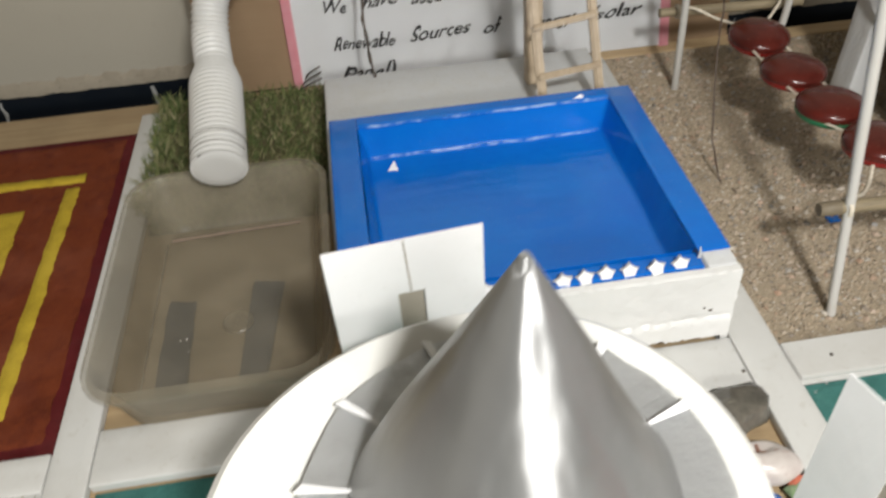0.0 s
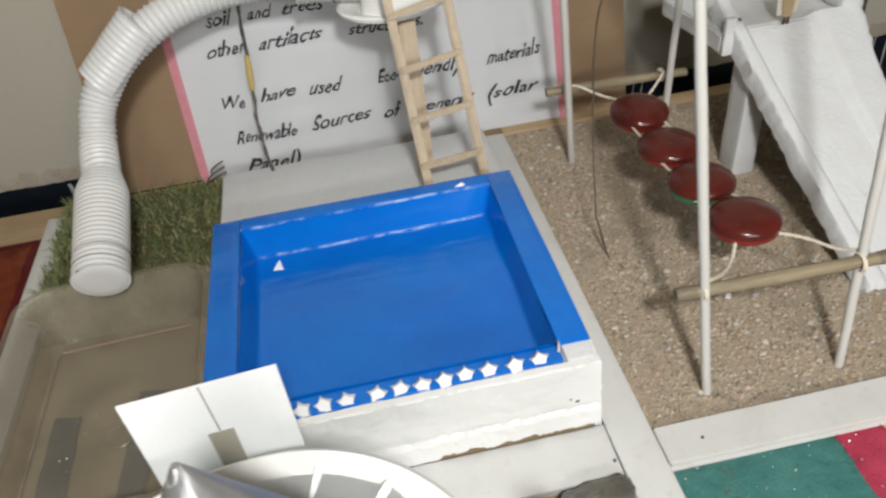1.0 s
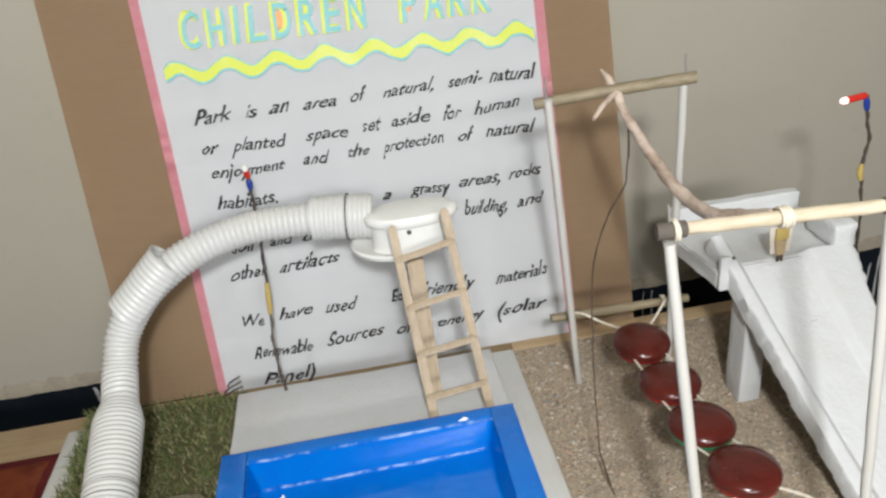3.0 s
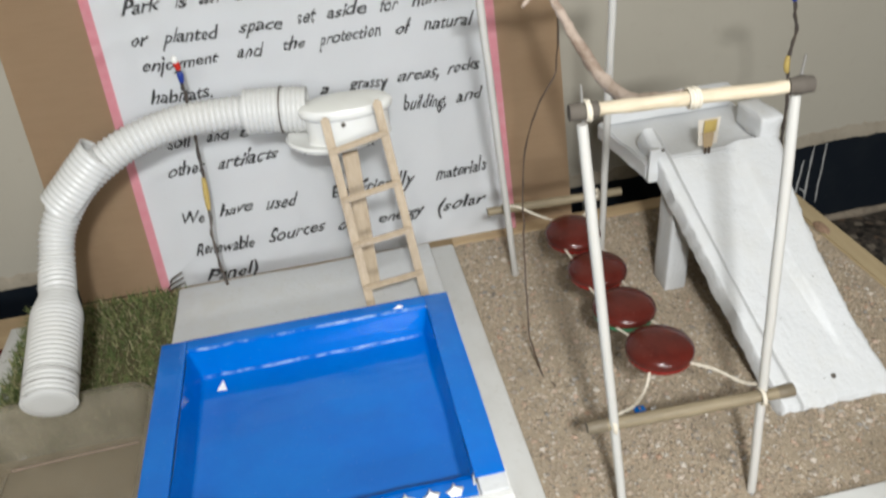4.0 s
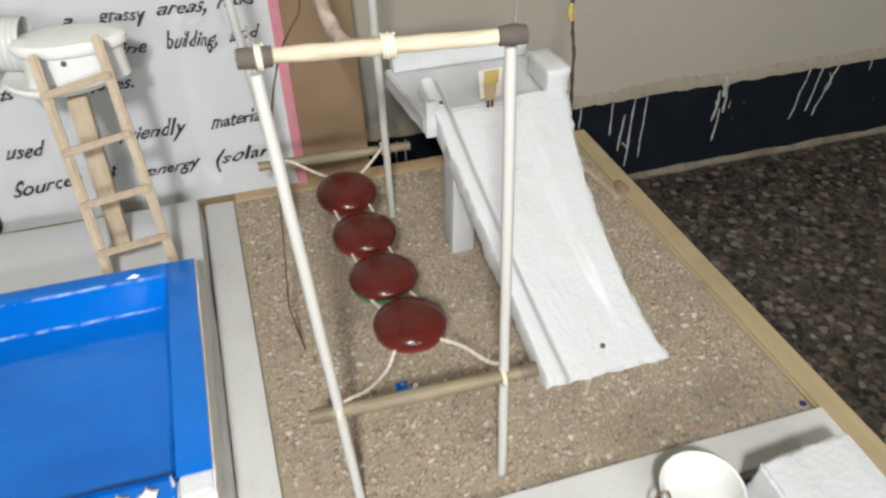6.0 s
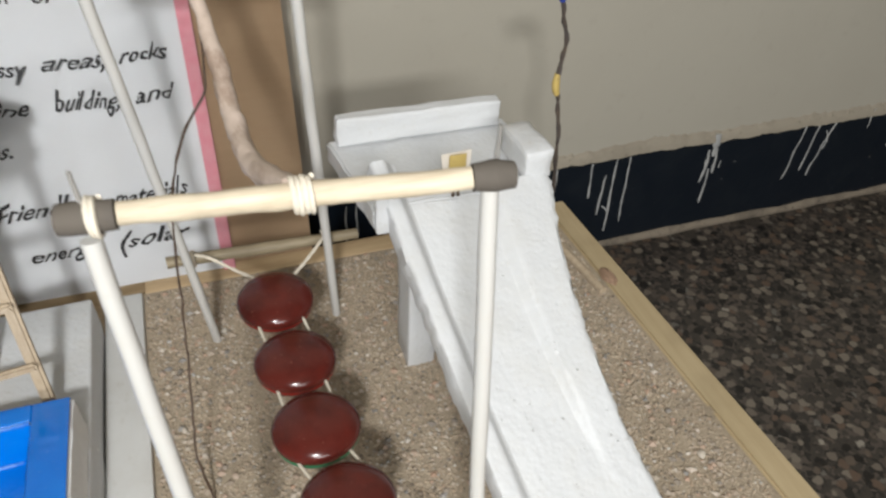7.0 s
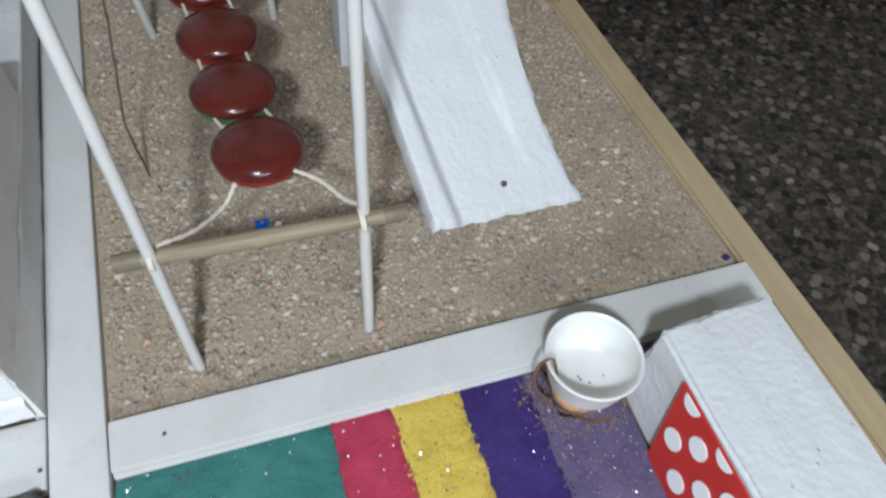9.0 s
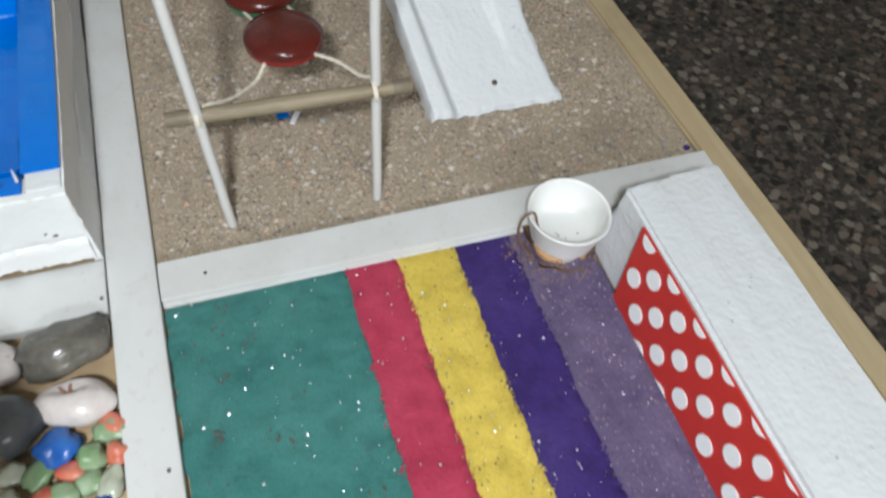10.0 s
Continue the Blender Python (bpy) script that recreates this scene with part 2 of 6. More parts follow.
GRAIN = k.m
k = Mat("pale_grit", (0.45, 0.4, 0.34), 0.6, spec=0.45)
k.blend(1.0, k.ramp(k.island(), [(0.0, (0.2, 0.18, 0.16)), (0.25, (0.36, 0.29, 0.22)), (0.5, (0.42, 0.36, 0.29)), (0.75, (0.4, 0.26, 0.18)), (0.88, (0.54, 0.48, 0.41)), (1.0, (0.22, 0.21, 0.2))]))
k.bump(k.noise(900, 3), 0.4, 0.0006)
GRIT = k.m

k = Mat("terrazzo", (0.042, 0.036, 0.03), 0.42, spec=0.5)
warp = k.node("ShaderNodeTexNoise", Scale=95.0, Detail=3.0)
k.t.links.new(k.co, warp.inputs["Vector"])
bent = k.node("ShaderNodeVectorMath")
bent.operation = "MULTIPLY_ADD"
bent.inputs[1].default_value = (0.011, 0.011, 0.011)
k.t.links.new(warp.outputs["Color"], bent.inputs[0])
k.t.links.new(k.co, bent.inputs[2])
k.co = bent.outputs["Vector"]
k.blend(k.ramp(k.noise(7, 3), [(0.35, 0.0), (0.75, 0.5)]), (0.05, 0.042, 0.034))
k.blend(k.ramp(k.cells(190, out="Color"), [(0.0, 0.0), (0.4, 0.8)], True), k.ramp(k.cells(190, out="Color"), [(0.4, (0.014, 0.013, 0.012)), (0.55, (0.08, 0.065, 0.054)), (0.75, (0.035, 0.03, 0.026)), (0.9, (0.13, 0.12, 0.105))], True))
chips = k.ramp(k.cells(70, out="Color"), [(0.0, (0.009, 0.008, 0.007)), (0.18, (0.1, 0.078, 0.06)), (0.34, (0.17, 0.145, 0.115)), (0.5, (0.01, 0.009, 0.008)), (0.6, (0.105, 0.072, 0.052)), (0.72, (0.135, 0.112, 0.09)), (0.9, (0.26, 0.235, 0.195))], True)
k.blend(k.ramp(k.cells(70), [(0.36, 0.92), (0.46, 0.0)]), chips)
k.bump(k.noise(90, 4), 0.12, 0.0006).gloss(k.noise(12, 4), 0.32, 0.6)
TERRAZZO = k.m

k = Mat("cream_wall_paint", (0.37, 0.345, 0.29), 0.75, spec=0.3)
k.blend(k.ramp(k.noise(4, 6), [(0.4, 0.0), (0.8, 0.35)]), (0.31, 0.28, 0.23))
k.blend(k.ramp(k.noise(60, 5), [(0.6, 0.0), (0.8, 0.3)]), (0.29, 0.265, 0.215))
k.bump(k.noise(30, 6), 0.25, 0.002).bump(k.noise(250, 3), 0.2, 0.0006)
WALL = k.m
k = Mat("navy_skirting_paint", (0.0045, 0.0075, 0.0125), 0.45, spec=0.35)
k.blend(k.ramp(k.noise(18, 6), [(0.5, 0.0), (0.75, 0.6)]), (0.011, 0.0145, 0.018))
k.blend(k.ramp(k.noise(120, 4), [(0.7, 0.0), (0.74, 0.4)]), (0.2, 0.2, 0.19))
k.bump(k.noise(40, 5), 0.4, 0.0015).gloss(k.noise(20, 3), 0.25, 0.6)
NAVY_WALL = k.m
DRIP = paint_material("spilt_white_paint", (0.36, 0.36, 0.35), 0.6, (0.13, 0.14, 0.15), 0.7)
DIRTY_EDGE = paint_material("dirty_plaster_edge", (0.29, 0.255, 0.2), 0.85, (0.15, 0.125, 0.09), 0.7)
MORTAR = paint_material("dirty_floor_mortar", (0.2, 0.165, 0.125), 0.9, (0.05, 0.042, 0.033), 0.9)

k = Mat("brown_cardboard", (0.44, 0.305, 0.19), 0.85, spec=0.2)
k.blend(k.ramp(k.noise(200, 4, stretch=(0.15, 1, 1)), [(0.4, 0.0), (0.7, 0.18)]), (0.36, 0.245, 0.145))
k.blend(k.ramp(k.noise(9, 5), [(0.45, 0.0), (0.8, 0.4)]), (0.49, 0.355, 0.235))
k.bump(k.noise(80, 3, stretch=(8, 1, 0.2)), 0.2, 0.0006)
CARDBOARD = k.m
k = Mat("white_chart_paper", (0.9, 0.92, 0.95), 0.7, spec=0.3)
k.blend(k.ramp(k.noise(10, 4), [(0.4, 0.0), (0.8, 0.3)]), (0.84, 0.865, 0.9))
k.bump(k.noise(7, 3), 0.4, 0.004)
PAPER = k.m
INK = Mat("black_marker_ink", (0.011, 0.011, 0.013), 0.6).m
k = Mat("pink_paper_border", (0.82, 0.36, 0.42), 0.75)
k.blend(k.ramp(k.noise(120, 4), [(0.4, 0.0), (0.75, 0.5)]), (0.85, 0.5, 0.55))
PINK_EDGE = k.m
LIME = paint_material("lime_marker", (0.6, 0.66, 0.08), 0.6, (0.72, 0.76, 0.35), 0.7)
TEAL_INK = paint_material("teal_marker", (0.2, 0.5, 0.52), 0.6, (0.5, 0.66, 0.66), 0.6)
ORANGE_INK = paint_material("orange_marker", (0.8, 0.35, 0.12), 0.6, (0.85, 0.6, 0.4), 0.6)

k = Mat("white_corrugated_plastic", (0.6, 0.6, 0.59), 0.38, spec=0.5)
k.b.inputs["Subsurface Weight"].default_value = 0.15
k.b.inputs["Subsurface Radius"].default_value = (0.004, 0.004, 0.004)
k.blend(k.ramp(k.noise(25, 5), [(0.45, 0.0), (0.8, 0.3)]), (0.6, 0.58, 0.53))
k.bump(k.noise(200, 3), 0.15, 0.0004)
HOSE = k.m
k = Mat("white_plastic", (0.74, 0.74, 0.715), 0.3, spec=0.5)
k.blend(k.ramp(k.noise(40, 5), [(0.5, 0.0), (0.8, 0.3)]), (0.62, 0.6, 0.55))
PLASTIC = k.m
CARD = paint_material("white_card", (0.82, 0.82, 0.83), 0.6, (0.7, 0.7, 0.7), 0.3)

k = Mat("cloudy_clear_plastic", (0.32, 0.28, 0.21), 0.3, spec=0.5)
k.blend(k.ramp(k.noise(30, 5), [(0.4, 0.0), (0.75, 0.7)]), (0.15, 0.135, 0.1))
k.b.inputs["Alpha"].default_value = 0.42
k.bump(k.noise(50, 4), 0.2, 0.001).gloss(k.noise(25, 4), 0.2, 0.45)
TUB = k.m

k = Mat("aluminium_foil", (0.74, 0.75, 0.76), 0.45, 0.55)
k.bump(k.noise(35, 5), 0.5, 0.004).bump(k.cells(60), 0.3, 0.003).gloss(k.noise(50, 4), 0.36, 0.55)
FOIL = k.m
k = Mat("smooth_aluminium_foil", (0.5, 0.505, 0.51), 0.36, 0.8)
k.blend(k.ramp(k.noise(14, 4), [(0.4, 0.0), (0.7, 0.6)]), (0.34, 0.34, 0.34))
k.b.inputs["Anisotropic"].default_value = 0.85
k.b.inputs["Anisotropic Rotation"].default_value = 0.25
round_axis = k.t.nodes.new("ShaderNodeTangent")
round_axis.direction_type, round_axis.axis = "RADIAL", "Z"
k.t.links.new(round_axis.outputs[0], k.b.inputs["Tangent"])
k.bump(k.noise(20, 3, stretch=(1, 1, 0.35)), 0.6, 0.006).bump(k.cells(24, "SMOOTH_F1"), 0.4, 0.006).bump(k.noise(120, 3), 0.12, 0.0008)
SMOOTH_FOIL = k.m

k = Mat("dark_red_lacquer", (0.085, 0.014, 0.01), 0.12, spec=0.35)
k.blend(k.ramp(k.noise(60, 5), [(0.42, 0.0), (0.75, 0.6)]), (0.03, 0.006, 0.005))
k.blend(k.ramp(k.noise(420, 2), [(0.68, 0.0), (0.75, 0.35)]), (0.3, 0.12, 0.09))
k.blend(k.ramp(k.noise(26, 5, 0.7), [(0.5, 0.0), (0.66, 0.45)]), (0.125, 0.014, 0.009))
k.bump(k.noise(140, 3), 0.12, 0.0005).gloss(k.noise(70, 3), 0.1, 0.3)
LACQUER = k.m
k = Mat("red_enamel", (0.2, 0.012, 0.009), 0.2, spec=0.6)
k.blend(k.ramp(k.noise(60, 4), [(0.45, 0.0), (0.75, 0.6)]), (0.14, 0.01, 0.008))
RED_SIDE = k.m
GREEN_SIDE = paint_material("green_enamel", (0.015, 0.16, 0.07), 0.3, (0.01, 0.07, 0.03), 0.5)
k = Mat("cotton_string", (0.66, 0.6, 0.5), 0.9, spec=0.2)
k.bump(k.noise(900, 2), 0.6, 0.0006)
STRING = k.m

RED_POWDER = powder_material("brick_red_sawdust", (0.17, 0.036, 0.011), (0.075, 0.012, 0.007), 0.6)
MAROON_POWDER = powder_material("maroon_sawdust", (0.105, 0.01, 0.011), (0.045, 0.005, 0.006), 0.5)
YELLOW_POWDER = powder_material("yellow_sawdust", (0.5, 0.36, 0.035), (0.27, 0.18, 0.02), 0.45)
TEAL_POWDER = powder_material("teal_sawdust", (0.058, 0.195, 0.175), (0.026, 0.1, 0.096), 0.5)
PINK_POWDER = powder_material("crimson_sawdust", (0.42, 0.042, 0.085), (0.24, 0.02, 0.045), 0.35)
LEMON_POWDER = powder_material("lemon_sawdust", (0.66, 0.5, 0.09), (0.32, 0.22, 0.03), 0.4)
NAVY_POWDER = powder_material("indigo_sawdust", (0.05, 0.027, 0.155), (0.02, 0.011, 0.065), 0.5)
PURPLE_POWDER = powder_material("mauve_sawdust", (0.135, 0.108, 0.185), (0.065, 0.045, 0.12), 0.6)
GLITTER = Mat("silver_glitter", (0.9, 0.92, 0.95), 0.38, 1.0).m

k = Mat("dry_grass_blade", (0.13, 0.14, 0.04), 0.7, spec=0.3)
k.blend(1.0, k.ramp(k.island(), [(0.0, (0.042, 0.072, 0.02)), (0.4, (0.115, 0.15, 0.05)), (0.75, (0.2, 0.205, 0.085)), (1.0, (0.38, 0.33, 0.2))]))
GRASS = k.m
EARTH = paint_material("brown_earth", (0.1, 0.085, 0.04), 0.95, (0.05, 0.04, 0.02), 0.6)

k = Mat("red_gift_paper", (0.5, 0.03, 0.022), 0.45)
k.blend(k.ramp(k.noise(30, 4), [(0.45, 0.0), (0.8, 0.3)]), (0.36, 0.02, 0.016))
RED_PAPER = k.m
COPPER = paint_material("brown_wire", (0.15, 0.085, 0.05), 0.5, (0.08, 0.05, 0.03), 0.7)
BROWN_WIRE = paint_material("brown_coated_wire", (0.06, 0.036, 0.022), 0.55, (0.07, 0.04, 0.025), 0.6)
BLACK_WIRE = paint_material("dark_wire", (0.05, 0.04, 0.035), 0.55, (0.14, 0.09, 0.05), 0.6)
TAPE = paint_material("yellow_tape", (0.45, 0.33, 0.1), 0.6, (0.22, 0.14, 0.06), 0.6)
BLUE_TAPE = Mat("blue_sleeve", (0.01, 0.035, 0.25), 0.4).m
RED_LED = Mat("red_led_lens", (0.55, 0.03, 0.02), 0.15, spec=0.6).m
k = Mat("lit_led_tip", (1.0, 0.75, 0.7), 0.3)
k.b.inputs["Emission Color"].default_value = (1.0, 0.72, 0.68, 1)
k.b.inputs["Emission Strength"].default_value = 1.2
LED_GLOW = k.m


def stone_material(name, a, b, rough=0.5, veins=None):
    k = Mat(name, a, rough)
    k.blend(k.ramp(k.noise(55, 6), [(0.4, 0.0), (0.7, 1.0)]), b)
    if veins:
        k.blend(k.ramp(k.noise(90, 6, stretch=(1, 3, 1)), [(0.62, 0.0), (0.68, 0.7)]), veins)
    k.bump(k.noise(300, 4), 0.3, 0.0005)
    return k.m


DARK_STONE = stone_material("dark_grey_stone", (0.075, 0.07, 0.06), (0.16, 0.145, 0.12), 0.22, (0.22, 0.2, 0.17))
SLATE_STONE = stone_material("slate_stone", (0.05, 0.055, 0.06), (0.1, 0.1, 0.1), 0.3)
WHITE_STONE = stone_material("veined_white_stone", (0.6, 0.55, 0.52), (0.46, 0.4, 0.38), 0.3, (0.34, 0.17, 0.13))
GEM_BLUE = stone_material("blue_dyed_stone", (0.015, 0.085, 0.34), (0.05, 0.16, 0.45), 0.3)
GEM_GREEN = stone_material("green_dyed_stone", (0.16, 0.26, 0.12), (0.31, 0.38, 0.25), 0.35)
GEM_RED = stone_material("coral_dyed_stone", (0.5, 0.1, 0.055), (0.56, 0.24, 0.16), 0.35)
GEM_PALE = stone_material("pale_dyed_stone", (0.4, 0.42, 0.32), (0.55, 0.55, 0.45), 0.25)

# ---- the room ----
WALL_Y, FLOOR_Z, EDGE_Z = 0.556, -0.175, -0.035


def structure(name, a, b, mat, label, category, bevel=0.0):
    bm = bmesh.new()
    box(bm, a, b, bevel)
    return solo(name, bm, mat, ((a[0] + b[0]) / 2, (a[1] + b[1]) / 2, a[2]), label, category, kind="structure")


structure("floor", (-2.2, -2.2, FLOOR_Z - 0.1), (2.6, WALL_Y, FLOOR_Z), TERRAZZO, "dark speckled terrazzo floor with pale stone chips", "floor")
structure("wall_north", (-2.2, WALL_Y, FLOOR_Z - 0.1), (2.6, WALL_Y + 0.15, 2.6), WALL, "cream painted plaster wall, slightly grubby", "wall")
structure("wall_west", (-2.35, -2.2, FLOOR_Z - 0.1), (-2.2, WALL_Y + 0.15, 2.6), WALL, "plain cream painted side wall", "wall")
structure("wall_east", (2.6, -2.2, FLOOR_Z - 0.1), (2.75, WALL_Y + 0.15, 2.6), WALL, "plain cream painted side wall", "wall")
structure("wall_south", (-2.35, -2.35, FLOOR_Z - 0.1), (2.75, -2.2, 2.6), WALL, "plain cream painted wall of the room", "wall")
structure("ceiling", (-2.35, -2.35, 2.6), (2.75, WALL_Y + 0.15, 2.7), WALL, "plain painted ceiling of the room", "ceiling")

# dark skirting band, with a rough cream edge above and paint runs down it
bm = bmesh.new()
for i in range(320):
    x = -2.2 + 4.8 * i / 320
    top = EDGE_Z + 0.004 * noise.noise(Vector((x * 9, 0, 3))) + 0.0025 * noise.noise(Vector((x * 60, 0, 5)))
    box(bm, (x, WALL_Y - 0.004, FLOOR_Z), (x + 4.8 / 320, WALL_Y - 0.0003, top))
skirting = solo("baseboard", bm, NAVY_WALL, (0, WALL_Y - 0.003, FLOOR_Z), "dark navy painted skirting band with white paint runs", "skirting", kind="structure")

bm = bmesh.new()
pts = [(-2.2 + 4.8 * i / 200, WALL_Y - 0.002, FLOOR_Z + 0.004 + 0.0025 * noise.noise(Vector((i * 0.35, 1, 0)))) for i in range(201)]
sweep(bm, pts, [0.0075 + 0.004 * noise.noise(Vector((i * 0.5, 4, 0))) for i in range(201)], 9)
solo("trim", bm, MORTAR, (0, WALL_Y, FLOOR_Z), "dirty mortar bead where wall meets floor", "trim", kind="structure")

bm = bmesh.new()
cols = []
for i in range(961):
    x = -2.2 + 4.8 * i / 960
    n1, n2, n3 = (noise.noise(Vector((x * s, s, 0))) for s in (9, 42, 150))
    lo = EDGE_Z + 0.003 * n1 + 0.003 * n2 + 0.0016 * n3
    hi = EDGE_Z + 0.0165 + 0.006 * n1 + 0.005 * n3 + 0.004 * noise.noise(Vector((x * 70, 4, 0)))
    cols.append([bm.verts.new(p) for p in ((x, WALL_Y + 0.002, lo), (x, WALL_Y - 0.0052, lo + 0.0008), (x, WALL_Y - 0.0046, lo * 0.45 + hi * 0.55), (x, WALL_Y - 0.0006, hi), (x, WALL_Y + 0.002, hi + 0.001))])
for p, q in zip(cols, cols[1:]):
    for i in range(4):
        bm.faces.new((p[i], q[i], q[i + 1], p[i + 1]))
solo("wall_edge_trim", bm, DIRTY_EDGE, (0, WALL_Y, EDGE_Z), "grubby ridge of plaster along the top of the skirting", "trim", kind="structure")


def paint_run(x, z, length, width, wander, lean=0.0):
    """A run of spilt paint on the skirting."""
    n = max(6, int(length / 0.006))
    line, rad = [], []
    for i in range(n + 1):
        f = i / n
        line.append((x + lean * f + wander * noise.noise(Vector((x * 40, f * 3, z * 9))), 0.0, z - length * f))
        rad.append(width * (0.5 + 0.35 * noise.noise(Vector((f * 7, x * 30, 0))) + 0.25 * f) * (1.0 if f < 0.93 else 0.55))
    bm = bmesh.new()
    sweep(bm, line, rad, 8)
    for v in bm.verts:
        v.co.y = WALL_Y - 0.0042 + v.co.y * 0.35
    part("paint_run", bm, DRIP, skirting, "white paint run")


NEAR_RUNS = ((0.472, -0.037, 0.032, 0.0018, 0.002, 0), (0.521, -0.037, 0.052, 0.0022, 0.002, 0.002), (0.5425, -0.058, 0.06, 0.0022, 0.003, -0.002), (0.556, -0.036, 0.112, 0.0022, 0.003, 0.0), (0.574, -0.036, 0.1, 0.002, 0.002, 0.002), (0.545, -0.105, 0.012, 0.0018, 0.003, 0.012))
BLOT_RUNS = ((0.7005, -0.0225, 0.02, 0.0085, 0.002, 0.0), (0.700, -0.026, 0.03, 0.0055, 0.002, 0.001), (0.694, -0.045, 0.05, 0.003, 0.003, -0.003), (0.705, -0.045, 0.038, 0.0034, 0.002, 0.002), (0.700, -0.075, 0.055, 0.0026, 0.002, 0.0), (0.692, -0.06, 0.026, 0.002, 0.002, -0.001), (0.716, -0.065, 0.012, 0.0014, 0.001, 0))
FAR_RUNS = ((0.845, -0.028, 0.088, 0.0024, 0.003, -0.012), (0.867, -0.028, 0.078, 0.0022, 0.003, -0.008), (0.897, -0.026, 0.05, 0.0026, 0.004, -0.012), (0.885, -0.062, 0.055, 0.0022, 0.004, -0.008), (0.882, -0.045, 0.02, 0.0016, 0.002, 0.01), (0.955, -0.022, 0.03, 0.0016, 0.002, 0), (-0.52, -0.04, 0.03, 0.004, 0.002, 0.003), (-0.7, -0.04, 0.03, 0.003, 0.003, 0), (0.21, -0.04, 0.06, 0.0022, 0.002, 0), (0.222, -0.04, 0.045, 0.002, 0.002, 0), (1.02, -0.03, 0.06, 0.003, 0.004, -0.01))
for x, z, ln, w, wd, le in NEAR_RUNS + BLOT_RUNS + FAR_RUNS:
    paint_run(x, z, ln, w, wd, le)

# ---- the board that carries the model ----
board = thing("display_board", (-0.15, 0.0, FLOOR_Z), "pale plywood display board on low blocks, edged with wood", "board")
bm = bmesh.new()
box(bm, (-0.78, -0.55, -0.018), (0.4, 0.44, -0.001), 0.001)
part("panel", bm, BACK_WOOD, board)
bm = bmesh.new()
hexa(bm, [(0.434, -0.55, -0.02), (0.461, -0.55, -0.02), (0.4185, 0.441, -0.02), (0.394, 0.441, -0.02)], [(0.434, -0.55, 0.0048), (0.461, -0.55, 0.0048), (0.4185, 0.441, 0.0048), (0.394, 0.441, 0.0048)], 0.002)
dice(bm, 3)
roughen(bm, 0.0008, 30)
part("edge_strip", bm, BOARD_WOOD, board, "pale wooden edge strip")
bm = bmesh.new()
box(bm, (0.0, 0.417, -0.001), (0.3935, 0.439, 0.003), 0.0015)
dice(bm, 2)
roughen(bm, 0.0006, 30)
part("edge_strip", bm, BACK_WOOD, board, "pale wooden edge strip")
for x in (-0.6, 0.3):
    for y in (-0.4, 0.3):
        bm = bmesh.new()
        box(bm, (x - 0.06, y - 0.05, FLOOR_Z), (x + 0.06, y + 0.05, -0.0185), 0.002)
        part("block", bm, BACK_WOOD, board)


def plank(name, a, b, mat, label, category, bevel=0.0012, rough=0.0005, cuts=3):
    bm = bmesh.new()
    box(bm, a, b, bevel)
    dice(bm, cuts)
    roughen(bm, rough, 25)
    return solo(name, bm, mat, ((a[0] + b[0]) / 2, (a[1] + b[1]) / 2, a[2]), label, category, "dividing strips")


long_strip = plank("divider_strip", (-0.032, -0.55, 0.0), (-0.002, 0.412, 0.0085), WHITE_WOOD, "long white painted wooden strip dividing the model", "strip")
two_ply = thing("divider_strip", (0.2, -0.017, 0.0), "white painted wooden strip between sand and coloured ground", "strip", "dividing strips")
for y0, y1, back, z0, z1, name in ((-0.0337, -0.0372, -0.0015, 0.0, 0.0042, "lower_layer"), (-0.032, -0.0352, -0.001, 0.0043, 0.0088, "upper_layer")):
    bm = bmesh.new()
    q = ((-0.001, y0), (0.4125, y1), (0.4125, back), (-0.001, back))
    hexa(bm, [(x, y, z0) for x, y in q], [(x, y, z1) for x, y in q], 0.0009)
    dice(bm, 7)
    roughen(bm, 0.0006, 25)
    part(name, bm, WHITE_WOOD, two_ply)
pool_strip = plank("divider_strip", (-0.468, -0.031, 0.0), (-0.033, 0.0105, 0.0085), WHITE_WOOD, "white painted wooden strip in front of the pool", "strip")
plank("divider_strip", (-0.496, -0.55, 0.0), (-0.469, 0.405, 0.0085), WHITE_WOOD, "white painted wooden strip beside the red ground", "strip")
plank("divider_strip", (-0.78, -0.03, 0.0), (-0.497, -0.002, 0.0085), WHITE_WOOD, "white painted wooden strip along the red ground", "strip")

for x, y, strip in ((0.028, -0.0175, two_ply), (-0.009, -0.143, long_strip), (-0.036, -0.02, pool_strip)):
    bm = bmesh.new()
    lathe(bm, [(0.0, 0.0008), (0.0008, 0.0007), (0.0012, 0.0002), (0.0013, -0.002)], (x, y, 0.009), 10)
    part("nail", bm, CHAR, strip, "small dark nail head")

# ---- sand ----
rng = random.Random(7)


